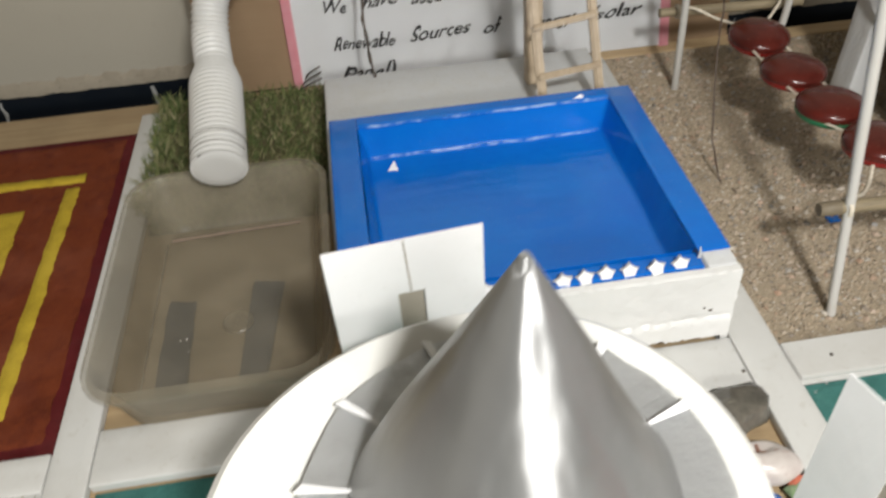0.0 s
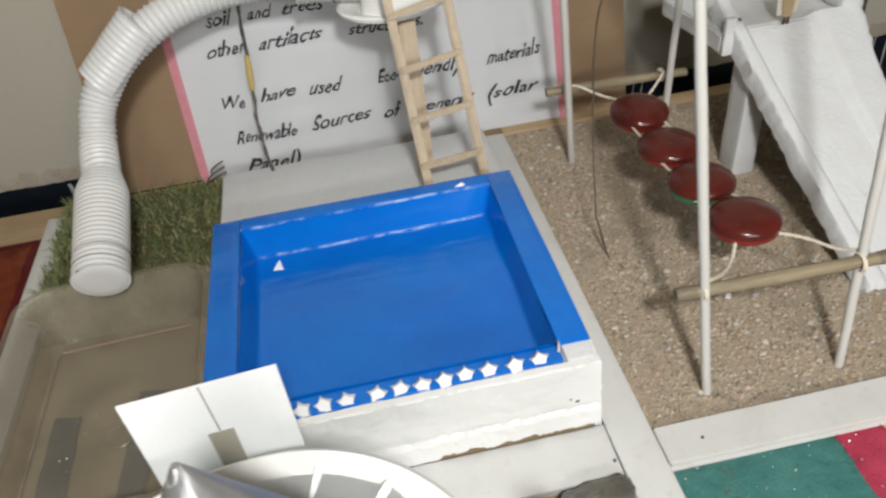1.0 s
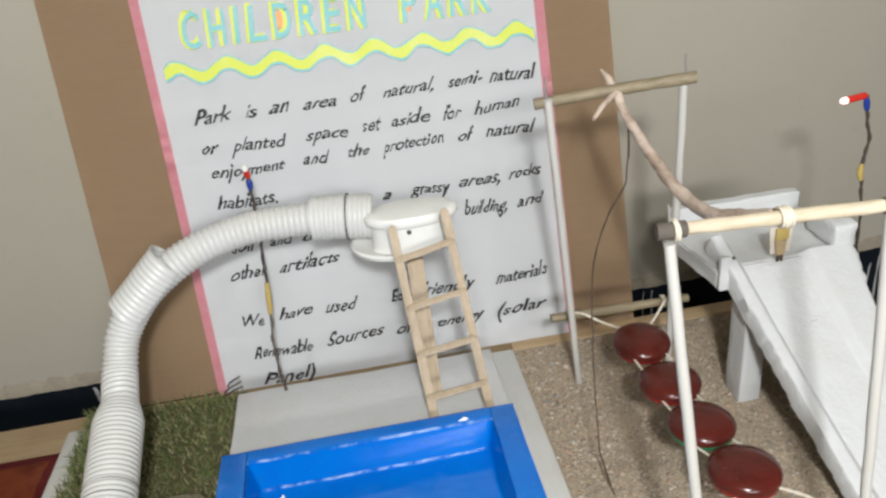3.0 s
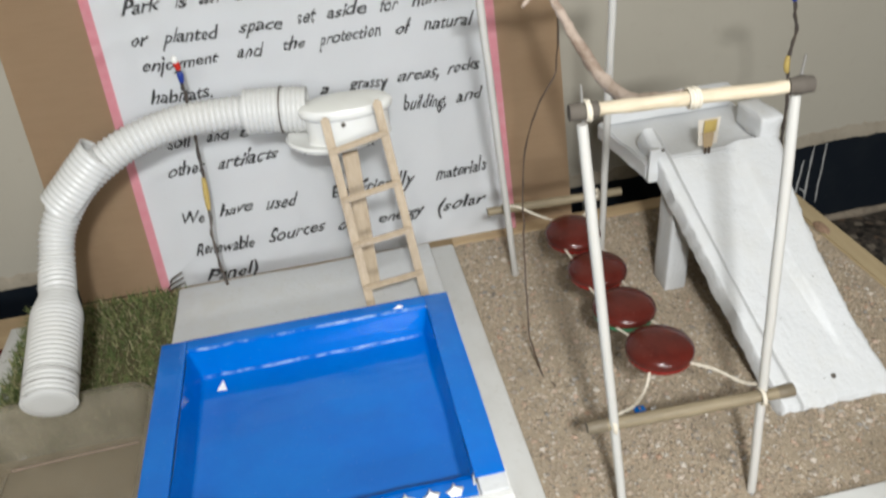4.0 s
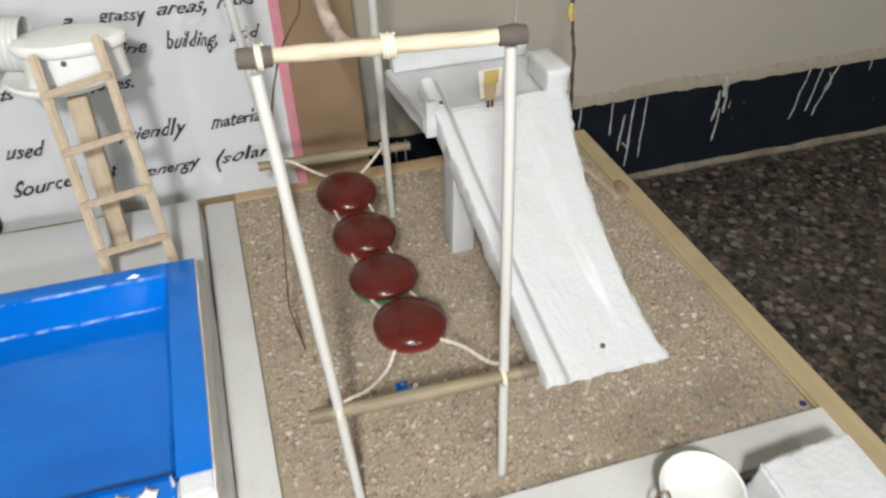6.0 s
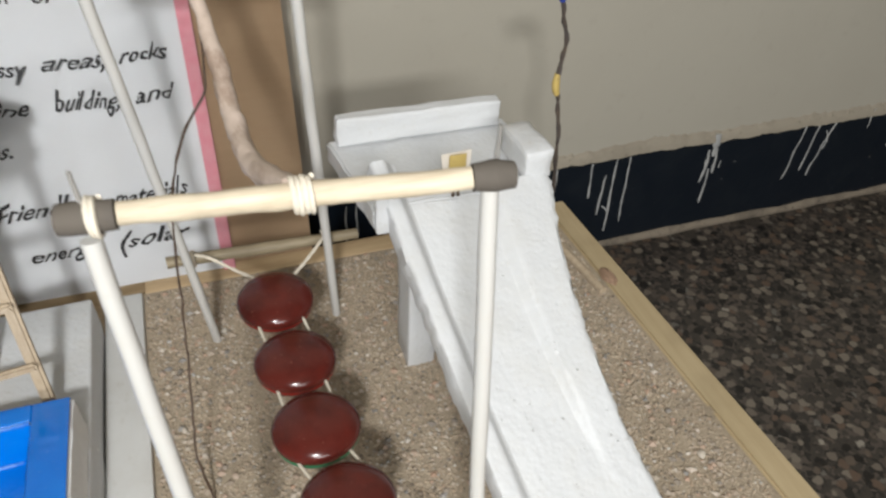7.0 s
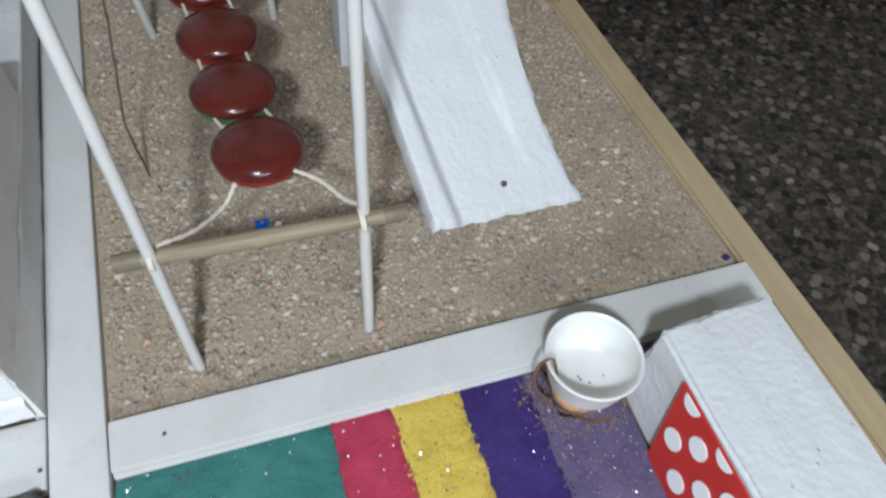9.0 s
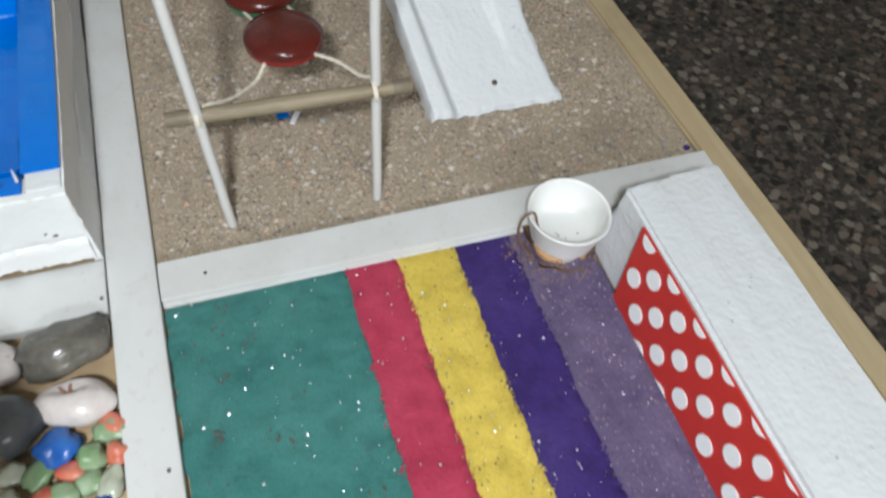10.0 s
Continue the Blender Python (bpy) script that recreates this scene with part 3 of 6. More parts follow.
def bed(name, x0, x1, y0, y1, z, mat, label, category, amp=0.0012, step=0.006, wobble=0.0, rim=0.0002):
    """A layer of loose material with an uneven top and edges."""
    nx, ny = max(2, int((x1 - x0) / step)), max(2, int((y1 - y0) / step))
    bm = bmesh.new()
    grid = []
    for j in range(ny + 1):
        row = []
        for i in range(nx + 1):
            x, y = x0 + (x1 - x0) * i / nx, y0 + (y1 - y0) * j / ny
            if i in (1, nx - 1) and nx > 4:
                x = x0 + 0.0009 if i == 1 else x1 - 0.0009
            edge = i in (0, nx) or j in (0, ny)
            h = z + amp * noise.noise(Vector((x * 90, y * 90, 1.5))) + amp * 0.6 * noise.noise(Vector((x * 260, y * 260, 4.5)))
            if wobble and i in (0, nx):
                x += wobble * noise.noise(Vector((x * 20, y * 55, 2))) + wobble * 0.7 * noise.noise(Vector((x * 20, y * 310, 6)))
            row.append(bm.verts.new((x, y, rim if edge else h)))
        grid.append(row)
    for j in range(ny):
        for i in range(nx):
            bm.faces.new((grid[j][i], grid[j][i + 1], grid[j + 1][i + 1], grid[j + 1][i]))
    return solo(name, bm, mat, ((x0 + x1) / 2, (y0 + y1) / 2, 0), label, category, angle=80)


sand_bed = bed("sand_bed", -0.0018, 0.41, -0.0008, 0.4165, 0.0025, SAND, "bed of coarse brown sand with tiny pebbles", "sand", 0.0007, 0.006, rim=0.002)


def scatter(name, count, place, size, mat, label, category, squash=0.7, seed=1, lift=0.0):
    """Very many small faceted grains in one mesh."""
    r = np.random.RandomState(seed)
    base = np.array([(1, 0, 0), (-1, 0, 0), (0, 1, 0), (0, -1, 0), (0, 0, 1), (0, 0, -1)], float)
    tri = np.array([(0, 2, 4), (2, 1, 4), (1, 3, 4), (3, 0, 4), (2, 0, 5), (1, 2, 5), (3, 1, 5), (0, 3, 5)])
    m = len(base)
    verts, faces = [], []
    for i in range(count):
        x, y, z = place(r)
        s = size * (0.45 + 1.1 * r.rand() ** 2)
        a = r.rand() * 6.283
        v = base * (1, 0.65 + 0.5 * r.rand(), squash * (0.6 + 0.6 * r.rand())) * s * (0.75 + 0.5 * r.rand(m, 1))
        c, sn = math.cos(a), math.sin(a)
        v = np.stack((v[:, 0] * c - v[:, 1] * sn, v[:, 0] * sn + v[:, 1] * c, v[:, 2] + 0.3 * v[:, 0] * (r.rand() - 0.5)), 1)
        verts.append(v + (x, y, z + lift))
        faces.append(tri + m * i)
    me = bpy.data.meshes.new(name)
    me.from_pydata(np.concatenate(verts).tolist(), [], np.concatenate(faces).tolist())
    me.materials.append(mat)
    ob = new(name, me)
    return tagged(ob, label, category, kind="stuff")


scatter("sand_grains", 52000, lambda r: (lambda y: (0.0005 + (0.408 - 0.04 * y) * r.rand(), y, 0.0026))(0.0005 + 0.414 * r.rand()), 0.0013, GRAIN, "loose sand grains and grit lying over the sand bed", "sand", 0.75, 3)
scatter("small_pebbles", 2300, lambda r: (0.004 + 0.385 * r.rand(), 0.004 + 0.41 * r.rand(), 0.0035), 0.0025, GRIT, "tiny pale pebbles mixed into the sand", "pebbles", 0.55, 5)

# ---- coloured ground ----
SPECK = paint_material("pinkish_specks", (0.25, 0.17, 0.24), 0.8, (0.13, 0.09, 0.17), 0.7)
STRIPES = ((-0.0008, 0.116, TEAL_POWDER, "teal"), (0.116, 0.153, PINK_POWDER, "crimson"), (0.153, 0.1935, LEMON_POWDER, "lemon yellow"), (0.1935, 0.234, NAVY_POWDER, "indigo"), (0.234, 0.288, PURPLE_POWDER, "greyish mauve"))
bed("coloured_underlay", 0.0, 0.29, -0.55, -0.0342, 0.0014, CHAR, "dark ground under the coloured stripes", "coloured ground", 0.0004, 0.02)
for x0, x1, mat, word in STRIPES:
    bed("coloured_stripe", x0, x1, -0.55, -0.0345, 0.0032, mat, "stripe of " + word + " coloured sawdust with glitter", "coloured ground", 0.0014, 0.004, 0.0034, 0.0022)
for n_s, (x0, x1, mat, word) in enumerate(STRIPES):
    ends = [x for x in (x0, x1) if 0.05 < x < 0.25]
    scatter("sawdust_grains", 520 * len(ends), lambda r: (ends[r.randint(len(ends))] + 0.0015 * r.randn(), -0.036 - 0.42 * r.rand(), 0.0024), 0.0011, mat, "loose " + word + " sawdust grains along the stripe's edges", "sawdust", 0.6, 21 + n_s)
bed("coloured_ground", -0.466, -0.115, -0.55, -0.0325, 0.003, TEAL_POWDER, "patch of teal coloured sawdust beside the pebbles", "coloured ground", 0.0012, 0.008)
scatter("glitter", 480, lambda r: (0.004 + 0.28 * r.rand(), -0.034 - 0.4 * r.rand(), 0.0038), 0.0007, GLITTER, "silver glitter flakes on the coloured stripes", "glitter", 0.4, 9)
scatter("dark_flecks", 420, lambda r: (0.155 + 0.036 * r.rand(), -0.034 - 0.4 * r.rand(), 0.0036), 0.00055, CHAR, "dark flecks in the yellow stripe", "flecks", 0.4, 11)
scatter("dark_flecks", 800, lambda r: ((0.153, 0.1935, 0.153, 0.1935, 0.116, 0.234)[r.randint(6)] + 0.0024 * r.randn(), -0.034 - 0.45 * r.rand(), 0.0036), 0.0007, CHAR, "dark grit along the edges of the coloured stripes", "flecks", 0.5, 12)
scatter("mauve_specks", 1300, lambda r: (0.236 + 0.05 * r.rand(), -0.036 - 0.45 * r.rand(), 0.0036), 0.0008, SPECK, "pinkish grey specks in the mauve stripe", "flecks", 0.5, 13)

r4 = random.Random(8)
CLUMPS = [(r4.uniform(0.008, 0.108), r4.uniform(-0.33, -0.042)) for i in range(30)]
scatter("dark_flecks", 300, lambda r: (lambda c: (c[0] + 0.0028 * r.randn(), c[1] + 0.0036 * r.randn(), 0.0036))(CLUMPS[r.randint(30)]), 0.0009, CHAR, "dark crumbs in the teal ground", "flecks", 0.5, 17)
bed("coloured_ground", 0.2895, 0.408, -0.07, -0.0375, 0.0026, PURPLE_POWDER, "mauve sawdust between the foam block and the strip", "coloured ground", 0.001, 0.006)
mat_z = 0.003
bed("red_ground", -0.78, -0.4975, 0.001, 0.383, mat_z, MAROON_POWDER, "maroon coloured sawdust ground with yellow figure", "coloured ground", 0.0012, 0.008, 0.002)
bed("red_field", -0.77, -0.507, 0.006, 0.374, mat_z + 0.0016, RED_POWDER, "brick red sawdust field inside the maroon edge", "coloured ground", 0.0012, 0.006, 0.004)
bed("yellow_band", -0.555, -0.535, 0.03, 0.2985, mat_z + 0.0032, YELLOW_POWDER, "yellow sawdust band on the red ground", "coloured ground", 0.0012, 0.005, 0.004)
bed("yellow_band", -0.77, -0.535, 0.299, 0.319, mat_z + 0.0032, YELLOW_POWDER, "yellow sawdust band on the red ground", "coloured ground", 0.0012, 0.005, 0.004)
bed("yellow_field", -0.77, -0.581, 0.05, 0.273, mat_z + 0.0032, YELLOW_POWDER, "yellow sawdust field within the yellow band", "coloured ground", 0.0012, 0.006, 0.004)

# ---- grass ----


def grass(name, x0, x1, y0, y1, count, seed, label, tall=1.0, z=0.0):
    r = random.Random(seed)
    verts, faces = [], []
    for i in range(count):
        x, y = r.uniform(x0, x1), r.uniform(y0, y1)
        a, h, w = r.uniform(0, 6.283), tall * r.uniform(0.005, 0.0125), r.uniform(0.0005, 0.001)
        lean = r.uniform(0.3, 1.3) * h
        dx, dy = math.cos(a), math.sin(a)
        px, py = -dy * w, dx * w
        b = len(verts)
        verts += [(x - px, y - py, z), (x + px, y + py, z), (x - px * 0.8 + dx * lean * 0.35, y - py * 0.8 + dy * lean * 0.35, z + h * 0.6), (x + px * 0.8 + dx * lean * 0.35, y + py * 0.8 + dy * lean * 0.35, z + h * 0.6), (x + dx * lean, y + dy * lean, z + h)]
        faces += [(b, b + 1, b + 3, b + 2), (b + 2, b + 3, b + 4)]
    me = bpy.data.meshes.new(name)
    me.from_pydata(verts, [], faces)
    me.materials.append(GRASS)
    return tagged(new(name, me), label, "grass", kind="stuff")


bed("grass_soil", -0.466, -0.308, 0.215, 0.424, 0.005, EARTH, "dark earth under the grass patch", "soil", 0.002, 0.006)
grass("grass_patch", -0.462, -0.306, 0.215, 0.426, 10000, 21, "patch of dry green grass behind the tub")
grass("grass_fringe", -0.478, -0.458, 0.235, 0.43, 1500, 23, "ragged grass blades spilling over the white strip", 1.15, 0.0045)
bed("grass_soil", -0.78, -0.498, -0.55, -0.034, 0.004, EARTH, "dark earth under the front grass", "soil", 0.002, 0.01)
grass("front_grass", -0.7, -0.5, -0.2, -0.035, 3500, 22, "patch of dry green grass in front of the red ground")

# ---- pool ----
PX0, PX1, PY0, PY1, PZ = -0.2965, -0.038, 0.018, 0.24, 0.0755
foam_base = bmesh.new()
box(foam_base, (-0.303, 0.07, 0.0), (-0.0333, 0.372, 0.044), 0.0022)
dice(foam_base, 5)
roughen(foam_base, 0.0016, 45)
solo("foam_slab", foam_base, FOAM_WORN, (-0.17, 0.19, 0), "thick white thermocol slab under pool and ladder", "foam slab")

pool = thing("pool", (-0.17, 0.13, 0.0445), "toy swimming pool of white foam lined with glossy blue paper", "pool")
for a, b in (((PX0, PY0, 0.0445), (PX0 + 0.02, PY1, PZ)), ((PX1 - 0.02, PY0, 0.0445), (PX1, PY1, PZ)), ((PX0 + 0.0205, PY1 - 0.011, 0.0445), (PX1 - 0.0205, PY1, PZ)), ((PX0 + 0.0205, PY0, 0.0445), (PX1 - 0.0205, PY0 + 0.014, PZ - 0.003))):
    bm = bmesh.new()
    box(bm, a, b, 0.0012)
    dice(bm, 3)
    roughen(bm, 0.0007, 60)
    part("foam_wall", bm, FOAM, pool)
bm = bmesh.new()
ny, nz = 80, 22
rows = []
for j in range(nz + 1):
    z = 0.002 + (PZ - 0.004) * j / nz
    rows.append([])
    for i in range(ny + 1):
        y = 0.0125 + 0.229 * i / ny
        lump = noise.noise(Vector((y * 55, z * 55, 8)))
        ridge = math.exp(-((z - 0.047 - 0.003 * noise.noise(Vector((y * 25, 0, 3)))) / 0.0022) ** 2)
        x = -0.0325 - 0.0042 * (z / PZ) + 0.0007 * lump + 0.0004 * noise.noise(Vector((y * 220, z * 220, 1))) + 0.0018 * ridge * (0.6 + 0.4 * noise.noise(Vector((y * 60, 5, 5))))
        rows[-1].append(bm.verts.new((min(x, -0.0322), y, z)))
fs = [bm.faces.new((rows[j][i], rows[j][i + 1], rows[j + 1][i + 1], rows[j + 1][i])) for j in range(nz) for i in range(ny)]
ins = [[bm.verts.new((-0.0385, v.co.y, v.co.z)) for v in row] for row in (rows[0], rows[nz])]
for i in range(ny):
    bm.faces.new((rows[0][i], rows[0][i + 1], ins[0][i + 1], ins[0][i]))
    bm.faces.new((rows[nz][i + 1], rows[nz][i], ins[1][i], ins[1][i + 1]))
for i in (0, ny):
    bm.faces.new([rows[j][i] for j in range(nz + 1)] + [ins[1][i], ins[0][i]])
part("side_skin", bm, GLUED_FOAM, pool, "lumpy glued white foam side")
for a, b in (((-0.0395, 0.0185, 0.0005), (-0.0386, 0.0695, 0.044)), ((-0.2965, 0.0185, 0.0005), (-0.2915, 0.0695, 0.044))):
    bm = bmesh.new()
    box(bm, a, b, 0.0012)
    dice(bm, 4)
    roughen(bm, 0.0009, 60)
    part("side_panel", bm, FOAM_WORN, pool, "chipped white foam side")
bm = bmesh.new()
nx, nz = 110, 22
grid = []
for j in range(nz + 1):
    row = []
    for i in range(nx + 1):
        x = PX0 - 0.002 + (PX1 - PX0 + 0.0035) * i / nx
        foot = 0.0088 if x < -0.15 else 0.0105 + 0.0045 * max(0.0, noise.noise(Vector((x * 75, 4, 1))) + 0.25) + 0.002 * noise.noise(Vector((x * 420, 2, 1)))
        z = foot + (PZ - 0.0012 + 0.0006 * noise.noise(Vector((x * 90, 3, 3))) - foot) * j / nz
        seam = math.exp(-((z - 0.031 - 0.0012 * noise.noise(Vector((x * 40, 0, 7)))) / 0.0013) ** 2)
        y = 0.0118 + 0.0009 * noise.noise(Vector((x * 60, z * 60, 2))) + 0.0005 * noise.noise(Vector((x * 210, z * 210, 5))) + 0.0016 * seam - 0.0012 * (z < 0.029)
        row.append(bm.verts.new((x, y, z)))
    grid.append(row)
fs = [bm.faces.new((grid[j][i], grid[j][i + 1], grid[j + 1][i + 1], grid[j + 1][i])) for j in range(nz) for i in range(nx)]
back = [bm.verts.new((v.co.x, 0.0176, v.co.z)) for v in grid[nz]]
low = [bm.verts.new((v.co.x, 0.0165, v.co.z)) for v in grid[0]]
for i in range(nx):
    bm.faces.new((grid[nz][i], grid[nz][i + 1], back[i + 1], back[i]))
    bm.faces.new((grid[0][i + 1], grid[0][i], low[i], low[i + 1]))
    bm.faces.new((low[i], low[i + 1], back[i + 1], back[i]))
bmesh.ops.bevel(bm, geom=[e for e in bm.edges if len(e.link_faces) == 2 and abs(e.verts[0].co.z - e.verts[1].co.z) < 0.002 and e.verts[0] in grid[nz] and e.verts[1] in grid[nz]], offset=0.0012, segments=2, affect="EDGES")
part("front_panel", bm, GLUED_FOAM, pool, "chipped white foam front")
bm = bmesh.new()
box(bm, (PX0 - 0.001, PY0 + 0.001, PZ + 0.0005), (PX0 + 0.022, PY1 + 0.001, PZ + 0.0032), 0.0013)
box(bm, (PX1 - 0.0215, PY0 + 0.013, PZ + 0.0005), (PX1 + 0.0005, PY1 + 0.001, PZ + 0.0022), 0.0006)
box(bm, (PX0 + 0.0218, PY1 - 0.0125, PZ + 0.0003), (PX1 - 0.0213, PY1 + 0.0012, PZ + 0.003), 0.0013)
dice(bm, 3)
roughen(bm, 0.0006, 40)
part("blue_rim", bm, BLUE, pool)
for x, z, r in ((-0.0525, 0.0395, 0.001), (-0.0572, 0.0425, 0.0006)):
    bm = bmesh.new()
    lathe(bm, [(0.0, 0.0014), (r, 0.001), (r * 1.4, 0.0)], (0, 0, 0), 8)
    bmesh.ops.transform(bm, matrix=Matrix.Translation((x, 0.0118, z)) @ Matrix.Rotation(radians(90), 4, "X") @ Matrix.Diagonal((1.4, 0.8, 1, 1)), verts=bm.verts[:])
    part("pit", bm, CHAR, pool, "small dark pit in the foam")
# dark strip that paints in the shade of the gap under the front panel
bm = bmesh.new()
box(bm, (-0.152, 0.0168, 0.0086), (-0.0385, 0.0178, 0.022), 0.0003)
part("gap_shade_strip", bm, CHAR, pool, "dark strip painted in for the shade behind the chipped edge")
bm = bmesh.new()
box(bm, (PX0 + 0.0215, PY0 + 0.0008, PZ - 0.0028), (PX1 - 0.0215, PY0 + 0.0155, PZ - 0.0004), 0.0008)
dice(bm, 7)
roughen(bm, 0.0007, 40)
part("front_lip", bm, BLUE, pool)
bm = bmesh.new()
x0, x1, y0, y1 = PX0 + 0.0222, PX1 - 0.0218, PY0 + 0.016, PY1 - 0.0127
n = 12
top = [(x0, y0), (x1, y0), (x1, y1), (x0, y1)]
low = [(x0 + 0.007, y0 + 0.004), (x1 - 0.006, y0 + 0.004), (x1 - 0.006, y1 - 0.006), (x0 + 0.007, y1 - 0.006)]
for i in range(4):
    a, b, c, d = top[i], top[(i + 1) % 4], low[(i + 1) % 4], low[i]
    vs = [bm.verts.new(p) for p in ((*a, PZ + 0.001), (*b, PZ + 0.001), (*c, 0.0475), (*d, 0.0475))]
    bm.faces.new(vs)
bm.faces.new([bm.verts.new((*p, 0.0475)) for p in low])
bmesh.ops.remove_doubles(bm, verts=bm.verts[:], dist=1e-5)
bmesh.ops.bevel(bm, geom=[e for e in bm.edges if len(e.link_faces) == 2], offset=0.0035, segments=3, affect="EDGES", profile=0.5)
dice(bm, 9)
roughen(bm, 0.0011, 28)
roughen(bm, 0.0005, 110, 3)
part("blue_lining", bm, BLUE, pool, "wrinkled glossy blue paper lining")

for z, y, xa, xb, r in ((PZ + 0.0012, PY1 - 0.0133, PX0 + 0.023, PX1 - 0.0225, 0.0013), (0.0488, PY1 - 0.0195, PX0 + 0.03, PX1 - 0.029, 0.0012)):
    bm = bmesh.new()
    line = [(xa + (xb - xa) * i / 60, y + 0.0007 * noise.noise(Vector((i * 0.3, z * 90, 1))), z + 0.0006 * noise.noise(Vector((i * 0.22, 3, z * 70)))) for i in range(61)]
    sweep(bm, line, [r * (1 + 0.35 * noise.noise(Vector((i * 0.4, z * 50, 7)))) for i in range(61)], 8)
    part("paper_fold", bm, BLUE_CREASE, pool, "rolled crease of the blue paper")
bm = bmesh.new()
sweep(bm, [(-0.0612, 0.0262, 0.0765), (-0.0611, 0.0265, 0.0815), (-0.0614, 0.0272, 0.0855)], [0.0011, 0.0008, 0.0003], 7)
part("glue_spike", bm, FOAM, pool, "thin white spike of dried glue")


def star_mesh():
    bm = bmesh.new()
    for z in (0.0, 0.0028):
        ring = [bm.verts.new((math.cos(a) * r, math.sin(a) * r, z)) for a, r in ((math.pi / 2 + k * math.pi / 5, 0.0068 if k % 2 == 0 else 0.0034) for k in range(10))]
        bm.faces.new(ring if z else ring[::-1])
    bm.verts.ensure_lookup_table()
    for k in range(10):
        bm.faces.new((bm.verts[k], bm.verts[(k + 1) % 10], bm.verts[10 + (k + 1) % 10], bm.verts[10 + k]))
    bmesh.ops.bevel(bm, geom=[e for e in bm.edges if abs(e.verts[0].co.z - e.verts[1].co.z) < 1e-6], offset=0.0006, segments=1, affect="EDGES")
    return to_mesh("star", bm, CARD, (0, 0, 0))


star = star_mesh()
for i, x in enumerate((-0.266, -0.25, -0.2325, -0.2185, -0.2035, -0.184, -0.169, -0.154, -0.1395, -0.1255, -0.11, -0.092, -0.0755)):
    shared("star", star, pool, pose(x, 0.0232 + rng.uniform(-0.0006, 0.0006), 0.0765, 66 + rng.uniform(-6, 6), rng.uniform(-16, 16), 0))

bm = bmesh.new()
vs = [bm.verts.new(p) for p in ((-0.254, 0.2, 0.049), (-0.245, 0.199, 0.049), (-0.2475, 0.207, 0.0535), (-0.2485, 0.2065, 0.053))]
for f in ((0, 1, 2), (0, 2, 3), (1, 3, 2), (0, 3, 1)):
    bm.faces.new([vs[i] for i in f])
solo("paper_scrap", bm, CARD, (-0.249, 0.2, 0.0485), "small white paper scrap lying in the blue pool", "paper scrap")
bm = bmesh.new()
vs = [bm.verts.new(p) for p in ((-0.09, 0.229, 0.0785), (-0.08, 0.2305, 0.0785), (-0.0815, 0.2275, 0.0768), (-0.0835, 0.23, 0.0815))]
for f in ((0, 1, 2), (0, 2, 3), (1, 3, 2), (0, 3, 1)):
    bm.faces.new([vs[i] for i in f])
solo("paper_scrap", bm, CARD, (-0.085, 0.229, 0.0775), "small torn white scrap on the pool rim", "paper scrap")

# ---- tub ----
tub = thing("plastic_tub", (-0.384, 0.11, 0.001), "cloudy clear plastic tub, empty, standing beside the pool", "tub")


def rounded_ring(x0, x1, y0, y1, r, z, n=7):
    pts = []
    for cx, cy, a0 in ((x1 - r, y1 - r, 0), (x0 + r, y1 - r, 90), (x0 + r, y0 + r, 180), (x1 - r, y0 + r, 270)):
        for k in range(n + 1):
            a = radians(a0 + 90 * k / n)
            pts.append((cx + r * math.cos(a), cy + r * math.sin(a), z))
    return pts


def ring_skin(bm, rings, close_last=True):
    rows = [[bm.verts.new(p) for p in ring] for ring in rings]
    m = len(rows[0])
    for a, b in zip(rows, rows[1:]):
        for k in range(m):
            bm.faces.new((a[k], a[(k + 1) % m], b[(k + 1) % m], b[k]))
    if close_last:
        bm.faces.new(rows[-1])


TX0, TX1, TY0, TY1, TZ = -0.467, -0.304, -0.006, 0.228, 0.055
bm = bmesh.new()
rings = [rounded_ring(TX0 + d, TX1 - d, TY0 + d, TY1 - d, max(0.006, r), z) for d, r, z in ((0.0, 0.03, TZ - 0.004), (0.0005, 0.03, TZ), (0.006, 0.026, TZ + 0.001), (0.0085, 0.024, TZ - 0.004), (0.014, 0.022, 0.03), (0.019, 0.02, 0.011), (0.021, 0.018, 0.008), (0.03, 0.014, 0.007))]
ring_skin(bm, rings)
part("shell", bm, TUB, tub)
bm = bmesh.new()
ring_skin(bm, [rounded_ring(TX0 + d, TX1 - d, TY0 + d, TY1 - d, r, z) for d, r, z in ((0.002, 0.03, TZ - 0.005), (0.01, 0.024, 0.03), (0.016, 0.02, 0.004), (0.02, 0.018, 0.0012))])
part("outer_wall", bm, TUB, tub)
DULL_BLUE = paint_material("dull_blue_strip", (0.055, 0.062, 0.075), 0.6, (0.035, 0.038, 0.045), 0.6)
for q in (((-0.4375, 0.036), (-0.4155, 0.034), (-0.416, 0.124), (-0.4372, 0.127)), ((-0.379, 0.04), (-0.3592, 0.0385), (-0.3482, 0.134), (-0.372, 0.138))):
    bm = bmesh.new()
    hexa(bm, [(x, y, 0.0015) for x, y in q], [(x, y, 0.0052) for x, y in q], 0.001)
    dice(bm, 4)
    roughen(bm, 0.0012, 60)
    for v in bm.verts:
        v.co.z = min(0.0058, max(0.0013, v.co.z))
    solo("blue_strip", bm, DULL_BLUE, (q[0][0], q[0][1], 0.0012), "dull blue strip showing through the tub floor", "strip")
RIDGE = paint_material("pinkish_plastic_ridge", (0.27, 0.2, 0.16), 0.35, (0.25, 0.2, 0.16), 0.5)
